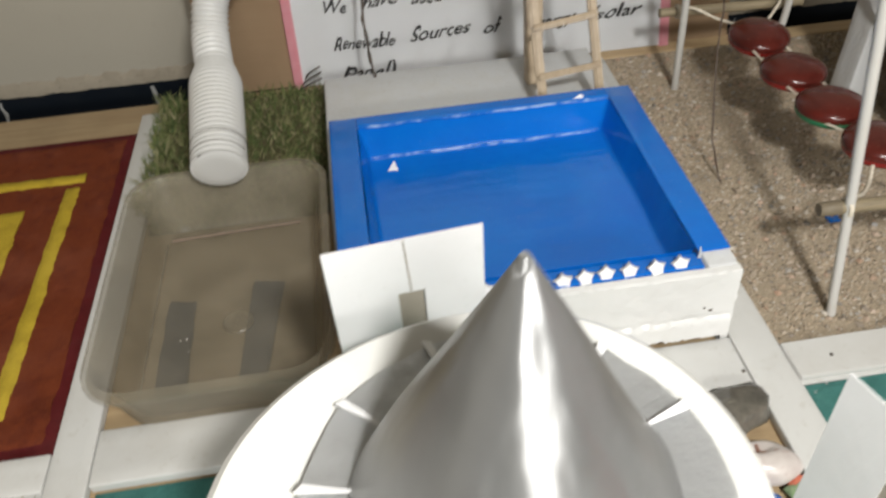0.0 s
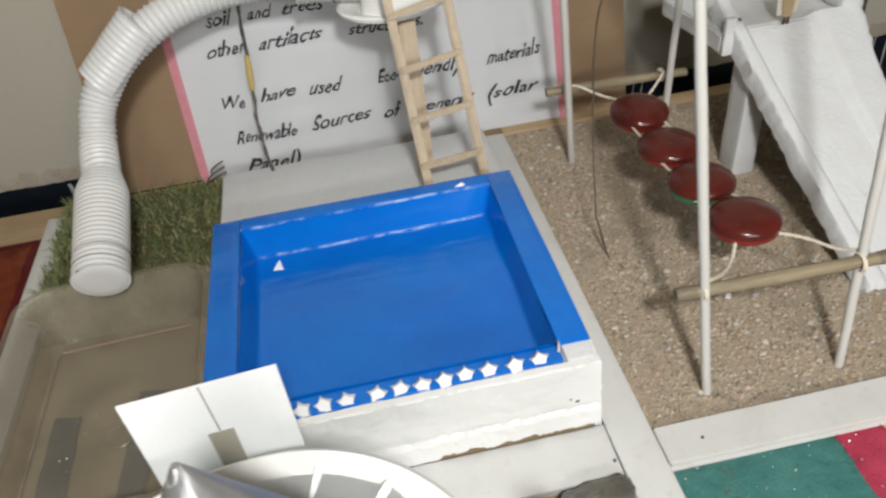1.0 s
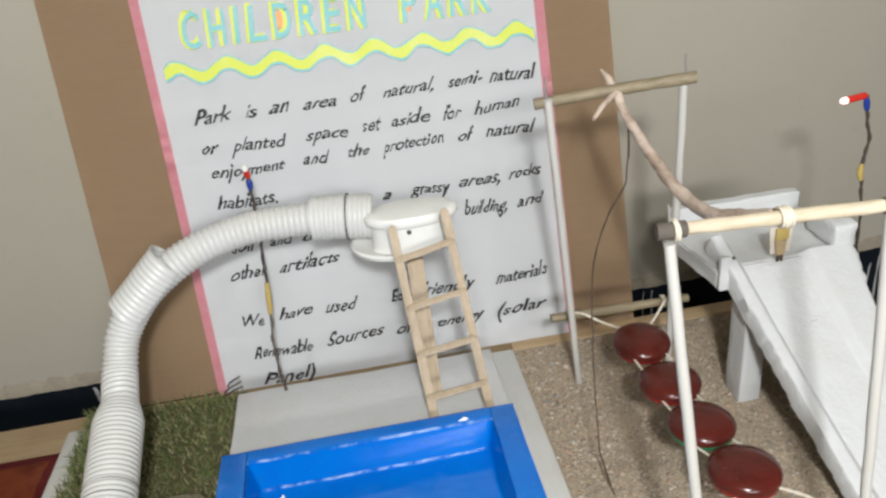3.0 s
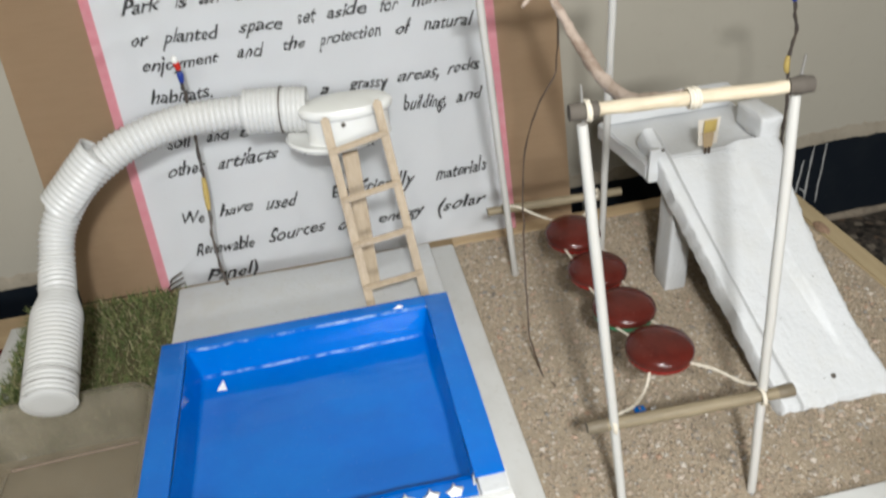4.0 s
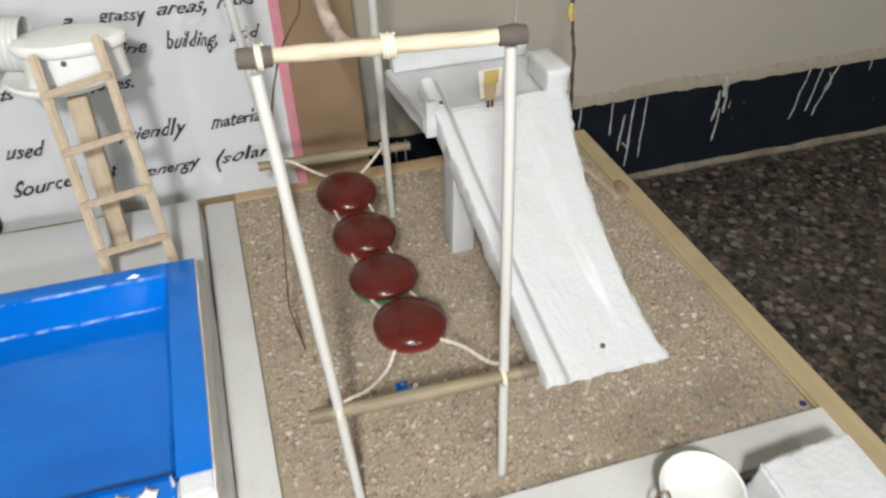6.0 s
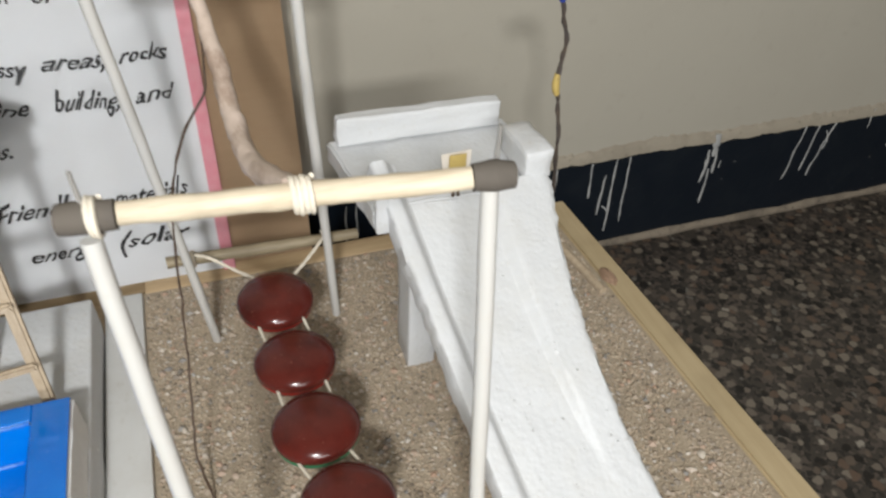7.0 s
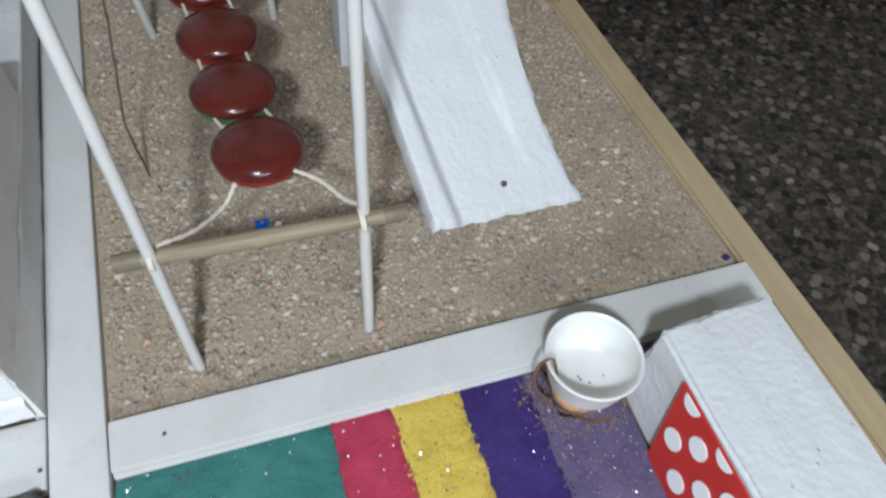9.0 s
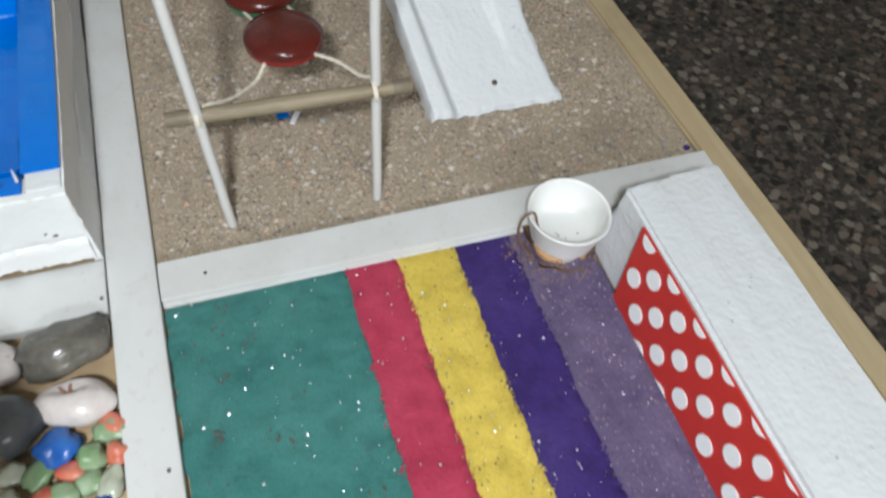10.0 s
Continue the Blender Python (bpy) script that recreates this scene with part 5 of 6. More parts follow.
branch([(0.029, 0.35, 0.0845), (0.1, 0.3505, 0.082), (0.177, 0.353, 0.0785)], [0.0045, 0.0048, 0.0042], BAMBOO, frame_set, "lower_bar", "grey weathered stick")
branch([(0.073, 0.318, 0.345), (0.0765, 0.305, 0.338), (0.08, 0.275, 0.316), (0.0835, 0.232, 0.299), (0.085, 0.189, 0.289), (0.087, 0.15, 0.29), (0.09, 0.118, 0.3), (0.0955, 0.082, 0.318)], [0.0018, 0.0032, 0.0038, 0.0042, 0.0046, 0.005, 0.0048, 0.004], BRANCH, frame_set, "branch", "crooked brown branch", 0.0014)
branch([(0.078, 0.296, 0.332), (0.064, 0.283, 0.329), (0.05, 0.27, 0.321)], [0.003, 0.0026, 0.0014], BRANCH, frame_set, "twig", "", 0.0008)


def lashing(centre, axis, r, turns, width, name="lashing"):
    """String wound round a bar."""
    c, ax = Vector(centre), Vector(axis).normalized()
    s = ax.orthogonal().normalized()
    u = ax.cross(s)
    pts = [c + ax * width * (i / (turns * 14) - 0.5) + (r + 0.0003 * math.sin(i * 0.7)) * (math.cos(i * math.pi / 7) * s + math.sin(i * math.pi / 7) * u) for i in range(turns * 14 + 1)]
    bm = bmesh.new()
    sweep(bm, pts, 0.001, 6)
    part(name, bm, STRING, frame_set, "pale cotton string")


lashing((0.0975, 0.0747, 0.319), (1, -0.07, 0), 0.0058, 4, 0.007)
lashing((0.0345, 0.0797, 0.3195), (1, -0.07, 0), 0.006, 2, 0.003)
lashing((0.0455, 0.041, 0.0895), (1, -0.07, 0.02), 0.0066, 2, 0.0026)
lashing((0.1555, 0.0345, 0.093), (1, -0.05, 0.03), 0.0064, 2, 0.0026)
lashing((0.0475, 0.3495, 0.084), (1, 0, 0), 0.0058, 3, 0.004)
lashing((0.15, 0.352, 0.0805), (1, 0, 0), 0.0058, 3, 0.004)
for p, q in (((0.0215, 0.303, 0.327), (0.0205, 0.303, 0.351)), ((0.1325, 0.2865, 0.334), (0.1315, 0.286, 0.358)), ((0.165, 0.0735, 0.312), (0.1655, 0.074, 0.335)), ((0.0325, 0.081, 0.312), (0.031, 0.082, 0.335))):
    branch([p, Vector(p).lerp(Vector(q), 0.5), q], [0.0011, 0.001, 0.0008], DULL_PIN, frame_set, "pin", "thin grey pin")

BEADS = ((0.1, 0.286, 0.0835), (0.103, 0.226, 0.081), (0.105, 0.167, 0.082), (0.111, 0.108, 0.0855))
for i, (x, y, z) in enumerate(BEADS):
    disc = thing("red_disc", (x, y, z - 0.0122), "glossy dark red disc with green underside, strung on cotton" if i == 2 else "glossy dark red domed disc strung on cotton", "disc", "hanging red discs")
    bm = bmesh.new()
    R = 0.0273
    lathe(bm, [(R * math.sin(a), 0.0106 * math.cos(a) + 0.001) for a in (math.pi / 2 * k / 9 for k in range(10))] + [(R * 0.985, -0.0016), (R * 0.96, -0.002)], (x, y, z), 40)
    bmesh.ops.transform(bm, matrix=Matrix.Translation((x, y, z)) @ Matrix.Rotation(radians((3, -2, -3, -4)[i]), 4, "X") @ Matrix.Translation((-x, -y, -z)), verts=bm.verts[:])
    part("upper_shell", bm, LACQUER, disc)
    bm = bmesh.new()
    lathe(bm, [(R * 0.965, -0.002), (R * 0.975, -0.004)] + [(R * 0.97 * math.cos(a), -0.004 - 0.0082 * math.sin(a)) for a in (math.pi / 2 * k / 8 for k in range(1, 9))], (x, y, z), 40)
    bmesh.ops.transform(bm, matrix=Matrix.Translation((x, y, z)) @ Matrix.Rotation(radians((3, -2, -3, -4)[i]), 4, "X") @ Matrix.Translation((-x, -y, -z)), verts=bm.verts[:])
    part("lower_shell", bm, GREEN_SIDE if i == 2 else RED_SIDE, disc)


def cord(pts, r=0.0013, label="pale cotton string"):
    bm = bmesh.new()
    line = smooth_line(pts, 10)
    sweep(bm, line, [r * (1 + 0.2 * math.sin(i * 1.9)) for i in range(len(line))], 7)
    part("cord", bm, STRING, frame_set, label)


for a, b in zip(BEADS, BEADS[1:]):
    for s in (-0.0155, 0.0155):
        cord([(a[0] + s, a[1] - 0.02, a[2] - 0.001), ((a[0] + b[0]) / 2 + s, (a[1] + b[1]) / 2, (a[2] + b[2]) / 2 - 0.001), (b[0] + s, b[1] + 0.02, b[2] - 0.001)], 0.001)
cord([(0.094, 0.088, 0.082), (0.085, 0.075, 0.079), (0.068, 0.057, 0.085), (0.049, 0.044, 0.0945)])
cord([(0.127, 0.09, 0.083), (0.14, 0.074, 0.087), (0.15, 0.052, 0.092), (0.1555, 0.04, 0.0995)])
cord([(0.0985, 0.306, 0.083), (0.078, 0.326, 0.084), (0.06, 0.34, 0.09), (0.05, 0.347, 0.0895)])
cord([(0.112, 0.304, 0.083), (0.13, 0.322, 0.086), (0.146, 0.34, 0.089), (0.15, 0.349, 0.086)])

bm = bmesh.new()
line = smooth_line([(0.044, 0.168, 0.0035), (0.036, 0.186, 0.004), (0.031, 0.205, 0.04), (0.0375, 0.238, 0.095), (0.042, 0.256, 0.15), (0.0465, 0.264, 0.195), (0.06, 0.2655, 0.237), (0.077, 0.27, 0.2655), (0.0805, 0.272, 0.309)], 12)
line = [p + 0.0014 * noise.noise_vector(p * 75) for p in line]
sweep(bm, line, [0.0008 + 0.0003 * noise.noise(p * 90) for p in line], 7)
solo("hanging_wire", bm, BROWN_WIRE, (0.036, 0.186, 0.003), "thin brown wire hanging from the branch to the sand", "wire")

# ---- foam slide ----
slide = thing("foam_slide", (0.26, 0.24, 0.002), "white thermocol slide with platform and legs on the sand", "slide")
B0, B1 = Vector((0, 0.083, 0.002)), Vector((0, 0.292, 0.132))


def ease(a, b, x):
    x = min(1.0, max(0.0, (x - a) / (b - a)))
    return x * x * (3 - 2 * x)


def chute_part(name, first, last, m, label="", reach=1.055):
    """A lengthwise strip of the chute, between two of its seams."""
    nrm = Vector((0, -(B1.z - B0.z), B1.y - B0.y)).normalized()
    n = 72
    top, low = [], []
    for j in range(n + 1):
        f = reach * j / n
        xl, xr = 0.214 - 0.029 * f, 0.3285 - 0.014 * f - 0.0165 * math.sin(math.pi * min(f, 1.0)) ** 0.8
        seams = (0.0, 0.215 - 0.055 * f, 0.745 - 0.15 * f, 1.0)
        a, b = [], []
        for i in range(m + 1):
            u = seams[first] + (seams[last] - seams[first]) * i / m
            hl, hr = 0.0135 + 0.0038 * f, 0.006 + 0.0062 * ease(0.08, 0.5, f)
            h = hl + (0.0058 - hl) * ease(seams[1] - 0.085, seams[1] - 0.002, u) + (hr - 0.0058) * ease(seams[2] + 0.002, seams[2] + 0.075, u)
            h -= 0.003 * (ease(0.02, 0.0, u) + ease(0.97, 1.0, u)) + 0.003 * ease(0.012, 0.0, f)
            p = Vector((xl + (xr - xl) * u, 0, 0)) + B0.lerp(B1, f)
            q = p * 1.0
            h += 0.0007 * noise.noise(q * 45) + 0.0004 * noise.noise(q * 150) + 0.0003 * noise.noise(q * 420)
            if u in (0.0, 1.0) or j == 0:
                p += 0.0016 * noise.noise_vector(q * 120) + 0.0008 * noise.noise_vector(q * 400)
            t, w = p + nrm * h, p - nrm * 0.005
            t.z, w.z = max(t.z, 0.0032), max(w.z, 0.0022)
            a.append(t)
            b.append(w)
        top.append(a)
        low.append(b)
    bm = bmesh.new()
    top = [[bm.verts.new(p) for p in row] for row in top]
    low = [[bm.verts.new(p) for p in row] for row in low]
    for j in range(n):
        for i in range(m):
            bm.faces.new((top[j][i], top[j][i + 1], top[j + 1][i + 1], top[j + 1][i]))
            bm.faces.new((low[j][i + 1], low[j][i], low[j + 1][i], low[j + 1][i + 1]))
        for i in (0, m):
            bm.faces.new((top[j][i], top[j + 1][i], low[j + 1][i], low[j][i]))
    for j in (0, n):
        for i in range(m):
            bm.faces.new((top[j][i], top[j][i + 1], low[j][i + 1], low[j][i]))
    return part(name, bm, FOAM, slide, label)


chute_part("bed", 1, 2, 30)
chute_part("side_rail", 0, 1, 12, reach=1.165)
chute_part("side_rail", 2, 3, 14)
bm = bmesh.new()
hexa(bm, [(0.1765, 0.294, 0.1235), (0.3175, 0.294, 0.1235), (0.3175, 0.395, 0.1235), (0.165, 0.395, 0.1235)], [(0.1765, 0.294, 0.1425), (0.3175, 0.294, 0.1425), (0.3175, 0.395, 0.1425), (0.165, 0.395, 0.1425)], 0.0018)
dice(bm, 9)
roughen(bm, 0.0013, 50)
roughen(bm, 0.001, 170, 3)
part("platform", bm, FOAM, slide)
bm = bmesh.new()
box(bm, (0.1705, 0.3815, 0.1437), (0.309, 0.3935, 0.1675), 0.0018)
dice(bm, 9)
roughen(bm, 0.0013, 50)
roughen(bm, 0.001, 170, 3)
part("back_wall", bm, FOAM, slide)
bm = bmesh.new()
box(bm, (0.2935, 0.2965, 0.1437), (0.3165, 0.3445, 0.1695), 0.004)
dice(bm, 3)
roughen(bm, 0.0018, 70)
part("side_block", bm, FOAM_WORN, slide)
bm = bmesh.new()
box(bm, (0.1768, 0.2885, 0.124), (0.1872, 0.2936, 0.16), 0.0015)
dice(bm, 2)
roughen(bm, 0.0008, 70)
part("corner_block", bm, FOAM_WORN, slide)
for x, y in ((0.195, 0.2665), (0.287, 0.31), (0.287, 0.36)):
    bm = bmesh.new()
    box(bm, (x, y, 0.002), (x + 0.022, y + 0.03, 0.123 if y > 0.29 else 0.119), 0.0015)
    dice(bm, 3)
    roughen(bm, 0.0008, 60)
    part("leg", bm, FOAM, slide)


def dark_hole(at, nrm, r):
    bm = bmesh.new()
    lathe(bm, [(0.0, 0.0006), (r * 0.7, 0.0007), (r, 0.0002), (r * 1.05, -0.001)], (0, 0, 0), 14)
    m = Vector((0, 0, 1)).rotation_difference(Vector(nrm).normalized()).to_matrix().to_4x4()
    bmesh.ops.transform(bm, matrix=Matrix.Translation(at) @ m, verts=bm.verts[:])
    part("hole", bm, CHAR, slide, "small dark pin hole")


SN = (0, -0.528, 0.849)
dark_hole((0.2722, 0.0995, 0.0186), SN, 0.0024)
dark_hole(Vector((0.1925, 0.3040, 0.1402)) + Vector(SN) * 0.0172, SN, 0.0018)
TAG_CARD = paint_material("pale_tag_card", (0.62, 0.57, 0.5), 0.7, (0.5, 0.4, 0.28), 0.5)
TAN_TAPE = paint_material("tan_tape", (0.42, 0.31, 0.18), 0.6, (0.2, 0.13, 0.07), 0.6)
paper_tag = thing("paper_tag", (0.2388, 0.2955, 0.1425), "small pale card tag with yellow and tan pieces on two prongs", "tag")
bm = bmesh.new()
hexa(bm, [(0.2295, 0.2965, 0.151), (0.249, 0.2965, 0.1515), (0.249, 0.2971, 0.1515), (0.2295, 0.2971, 0.151)], [(0.227, 0.2972, 0.1785), (0.25, 0.2972, 0.1795), (0.25, 0.2978, 0.1795), (0.227, 0.2978, 0.1785)], 0.0002)
part("backing_card", bm, TAG_CARD, paper_tag)
bm = bmesh.new()
box(bm, (0.2325, 0.2946, 0.1655), (0.2455, 0.296, 0.1782), 0.0006)
bmesh.ops.bevel(bm, geom=[e for e in bm.edges if abs(e.verts[0].co.y - e.verts[1].co.y) > 0.0004 and e.verts[0].co.z > 0.17], offset=0.003, segments=3, affect="EDGES")
part("yellow_piece", bm, TAPE, paper_tag, "yellow tape piece")
bm = bmesh.new()
hexa(bm, [(0.2345, 0.2942, 0.1495), (0.243, 0.2942, 0.1495), (0.243, 0.2956, 0.1495), (0.2345, 0.2956, 0.1495)], [(0.232, 0.2944, 0.1658), (0.244, 0.2944, 0.1652), (0.244, 0.2958, 0.1652), (0.232, 0.2958, 0.1658)], 0.0005)
part("tan_piece", bm, TAN_TAPE, paper_tag, "tan tape piece")
for x in (0.2366, 0.2405):
    bm = bmesh.new()
    box(bm, (x - 0.0013, 0.2942, 0.1426), (x + 0.0013, 0.2954, 0.1497), 0.0004)
    part("prong", bm, BROWN_WIRE, paper_tag, "dark brown prong")

bm = bmesh.new()
sweep(bm, smooth_line([(0.39, 0.3, 0.0055), (0.384, 0.345, 0.0055), (0.374, 0.404, 0.0068)], 6), 0.004, 9)
solo("loose_stick", bm, STICK_WOOD, (0.384, 0.345, 0.003), "thin pale stick lying on the sand by the edge", "stick")
bm = bmesh.new()
lathe(bm, [(0.0, 0.003), (0.006, 0.0026), (0.009, 0.0)], (0.4045, 0.317, 0.005), 12)
for v in bm.verts:
    v.co.x, v.co.y = 0.4045 + (v.co.x - 0.4045) * 0.75, 0.317 + (v.co.y - 0.317) * 1.5
roughen(bm, 0.0012, 300)
solo("bark_chip", bm, BARK, (0.4045, 0.317, 0.0048), "brown bark chip by the board edge", "chip")

bm = bmesh.new()
box(bm, (0.1, 0.1145, 0.003), (0.11, 0.1235, 0.0045), 0.0004)
solo("blue_scrap", bm, BLUE, (0.105, 0.119, 0.0025), "small blue paper scrap on the sand", "paper scrap")
bm = bmesh.new()
hexa(bm, [(0.1080, 0.1075, 0.0035), (0.1115, 0.1055, 0.0035), (0.1180, 0.1165, 0.0035), (0.1145, 0.1185, 0.0035)], [(0.1080, 0.1075, 0.005), (0.1115, 0.1055, 0.005), (0.1180, 0.1165, 0.006), (0.1145, 0.1185, 0.006)], 0.0003)
solo("white_scrap", bm, CARD, (0.112, 0.1115, 0.0032), "small white paper scrap on the sand", "paper scrap")

bm = bmesh.new()
bmesh.ops.create_icosphere(bm, subdivisions=2, radius=0.0024, matrix=Matrix.Translation((0.4035, 0.0075, 0.0045)) @ Matrix.Diagonal((1.2, 0.9, 0.8, 1)))
roughen(bm, 0.0006, 400)
solo("blue_scrap", bm, NAVY_POWDER, (0.4035, 0.0075, 0.0025), "tiny dark blue crumb on the sand beside the strip", "crumb")

# ---- cup ----
COLLAR = paint_material("torn_brown_card", (0.27, 0.17, 0.095), 0.85, (0.15, 0.09, 0.05), 0.6)
GLUE = paint_material("orange_glue", (0.44, 0.25, 0.11), 0.5, (0.3, 0.16, 0.07), 0.5)
cup = thing("toy_cup", (0.2655, -0.054, 0.0035), "small white plastic cup in a torn brown card collar", "cup")
bm = bmesh.new()
lathe(bm, [(0.0, 0.004), (0.0158, 0.004), (0.0168, 0.006), (0.0195, 0.0185), (0.0228, 0.0195), (0.0275, 0.04), (0.0285, 0.0425), (0.0278, 0.0436), (0.0262, 0.0425), (0.0258, 0.04), (0.0235, 0.029), (0.0205, 0.0225), (0.0155, 0.0195), (0.008, 0.0185), (0.0, 0.0183)], (0.2655, -0.054, 0), 40)
part("body", bm, PLASTIC, cup)
bm = bmesh.new()
n = 15
edge = [(0.0245 + 0.0022 * math.sin(i * 2.3) + 0.0015 * math.cos(i * 4.1)) for i in range(n)]
low, high = [], []
for i in range(n):
    a = 2 * math.pi * i / n
    lift = 0.005 + 0.011 * max(0.0, math.cos(a - 3.0)) ** 3 + 0.002 * math.sin(i * 3.7)
    low.append(bm.verts.new((0.2655 + (edge[i] - 0.0035) * math.cos(a), -0.054 + (edge[i] - 0.0035) * math.sin(a), 0.0036)))
    high.append(bm.verts.new((0.2655 + edge[i] * math.cos(a), -0.054 + edge[i] * math.sin(a), lift)))
fs = [bm.faces.new((low[i], low[(i + 1) % n], high[(i + 1) % n], high[i])) for i in range(n)]
bmesh.ops.solidify(bm, geom=fs, thickness=0.0012)
part("collar", bm, COLLAR, cup, "torn brown card collar round the foot")
for a0, a1, z, w in ((178, 238, 0.0125, 0.0036), (236, 252, 0.0105, 0.002), (300, 345, 0.0085, 0.0026)):
    bm = bmesh.new()
    arc = [radians(a0 + (a1 - a0) * i / 10) for i in range(11)]
    sweep(bm, [(0.2655 + 0.0186 * math.cos(a), -0.054 + 0.0186 * math.sin(a), z + 0.0012 * math.sin(3 * a)) for a in arc], [w * (0.6 + 0.4 * math.sin(math.pi * i / 10)) for i in range(11)], 9)
    roughen(bm, 0.0008, 200)
    part("glue_lump", bm, GLUE, cup, "orange brown glue on the foot")
bm = bmesh.new()
sweep(bm, smooth_line([(0.2425, -0.058, 0.008), (0.2345, -0.056, 0.018), (0.2315, -0.052, 0.03), (0.2345, -0.05, 0.041), (0.2405, -0.051, 0.0447), (0.2432, -0.053, 0.037), (0.2445, -0.055, 0.03)], 6), 0.0009, 7)
part("wire_handle", bm, COPPER, cup, "thin brown strip bent over the rim")
bm = bmesh.new()
sweep(bm, smooth_line([(0.2925, -0.054, 0.008), (0.2958, -0.05, 0.02), (0.2958, -0.05, 0.032), (0.2945, -0.051, 0.04)], 6), 0.0007, 7)
part("wire_handle", bm, COPPER, cup, "thin brown strip bent over the rim")
for i in range(5):
    a, d = rng.uniform(0, 6.28), rng.uniform(0.002, 0.011)
    bm = bmesh.new()
    lathe(bm, [(0.0, 0.0005), (0.0004 + 0.0001 * (i % 3), 0.0003), (0.0006, 0.0)], (0.2675 + d * math.cos(a), -0.0555 + d * 0.7 * math.sin(a), 0.0192), 6)
    part("speck", bm, CHAR, cup, "dark speck on the bottom of the cup")

scatter("brown_dust", 900, lambda r: (lambda a, d: (0.262 + d * math.cos(a), -0.056 + d * math.sin(a) * 0.75, 0.0036))(6.283 * r.rand(), 0.017 + 0.022 * r.rand() ** 1.6), 0.0007, COLLAR, "brown dust and glue crumbs round the foot of the cup", "dust", 0.5, 31)

# ---- foam bench with dotted paper ----
bench = thing("foam_bench", (0.335, -0.3, 0.0), "long white thermocol block faced with red dotted paper", "foam block")
bm = bmesh.new()
hexa(bm, [(0.289, -0.55, 0.001), (0.378, -0.55, 0.001), (0.378, -0.056, 0.001), (0.289, -0.062, 0.001)], [(0.3, -0.55, 0.064), (0.376, -0.55, 0.064), (0.37, -0.055, 0.064), (0.298, -0.059, 0.064)], 0.0025)
dice(bm, 16)
roughen(bm, 0.0013, 35)
roughen(bm, 0.0012, 150, 4)
part("block", bm, FOAM, bench)
FACE_N = Vector((-0.063, 0, 0.01)).normalized()


def face_point(y, f, off=0.0):
    return Vector((0.2868 + 0.0102 * f, y, 0.003 + 0.059 * f)) + FACE_N * off


bm = bmesh.new()
hexa(bm, [face_point(-0.55, 0.0, 0.0005), face_point(-0.104, 0.0, 0.0005), face_point(-0.091, 1.0, 0.0005), face_point(-0.55, 1.0, 0.0005)], [face_point(-0.55, 0.0, 0.0022), face_point(-0.104, 0.0, 0.0022), face_point(-0.091, 1.0, 0.0022), face_point(-0.55, 1.0, 0.0022)])
sheet_ob = part("dotted_paper", bm, RED_PAPER, bench, "red paper with white dots")


def dot_mesh(cut_low, cut_high):
    """A flat white dot, cut where the paper's edge cuts it."""
    ring = []
    for i in range(24):
        a = 2 * math.pi * i / 24
        ring.append((0.0066 * math.cos(a), min(cut_high, max(cut_low, 0.0066 * math.sin(a)))))
    bm = bmesh.new()
    top = [bm.verts.new((x, y, 0.0004)) for x, y in ring]
    low = [bm.verts.new((x, y, -0.0003)) for x, y in ring]
    bm.faces.new(top)
    for i in range(24):
        bm.faces.new((low[i], low[(i + 1) % 24], top[(i + 1) % 24], top[i]))
    bmesh.ops.dissolve_degenerate(bm, dist=1e-6, edges=bm.edges[:])
    return to_mesh("dot", bm, CARD, (0, 0, 0))


WHOLE_DOT = dot_mesh(-1, 1)
UP_FACE = Vector((0.0102, 0, 0.059)).normalized()
turn = Matrix((Vector((0, 1, 0)), UP_FACE, FACE_N)).transposed().to_4x4()
for k in range(-2, 17):
    for i in range(-9, 9):
        y, f = -0.1032 - 0.0127 * i - 0.0303 * k, 0.985 + 0.249 * i - 0.012 * k
        y, f = y - 0.0011 * max(k, 0) * max(f, 0), f * (1 + 0.03 * max(k, 0))
        if f < -0.08 or f > 1.09 or y < -0.54 or y > -0.113 + 0.013 * f - 0.0005:
            continue
        low, high = -f * 0.0599 + 0.0006, (1 - f) * 0.0599 - 0.0006
        whole = low < -0.0066 and high > 0.0066
        shared("dot", WHOLE_DOT if whole else dot_mesh(low, high), sheet_ob, Matrix.Translation(face_point(y, f, 0.0026)) @ turn)

# ---- pebbles ----


def pebble(x, y, z, sx, sy, sz, mat, label, turn_z, seed, name="pebble", knobbly=0.22):
    bm = bmesh.new()
    bmesh.ops.create_icosphere(bm, subdivisions=3, radius=1.0)
    for v in bm.verts:
        boxy = max(abs(v.co.x), abs(v.co.y), abs(v.co.z))
        v.co *= 0.8 + 0.2 / boxy * 0.9
        v.co *= 1 + knobbly * noise.noise(v.co * 1.3 + Vector((seed, 0, 0))) + 0.35 * knobbly * noise.noise(v.co * 3.2 + Vector((seed, 2, 0)))
    m = Matrix.Translation((x, y, z + sz * 0.8)) @ Matrix.Rotation(radians(turn_z), 4, "Z") @ Matrix.Diagonal((sx, sy, sz, 1))
    bmesh.ops.transform(bm, matrix=m, verts=bm.verts[:])
    solo(name, bm, mat, (x, y, z), label, "stone", "stones beside the strip", angle=70)


pebble(-0.0605, -0.051, 0.0, 0.0275, 0.0155, 0.012, DARK_STONE, "large dark grey river stone", 9, 1, knobbly=0.34)


def notched(d, dent):
    """A direction pushed out to a rounded stone with one notch."""
    p = d.normalized()
    p = p * (1 + 0.12 * noise.noise(p * 1.3 + Vector((2, 0, 0))))
    return p * (1 - 0.62 * math.exp(-((p - dent).length / 0.45) ** 2))


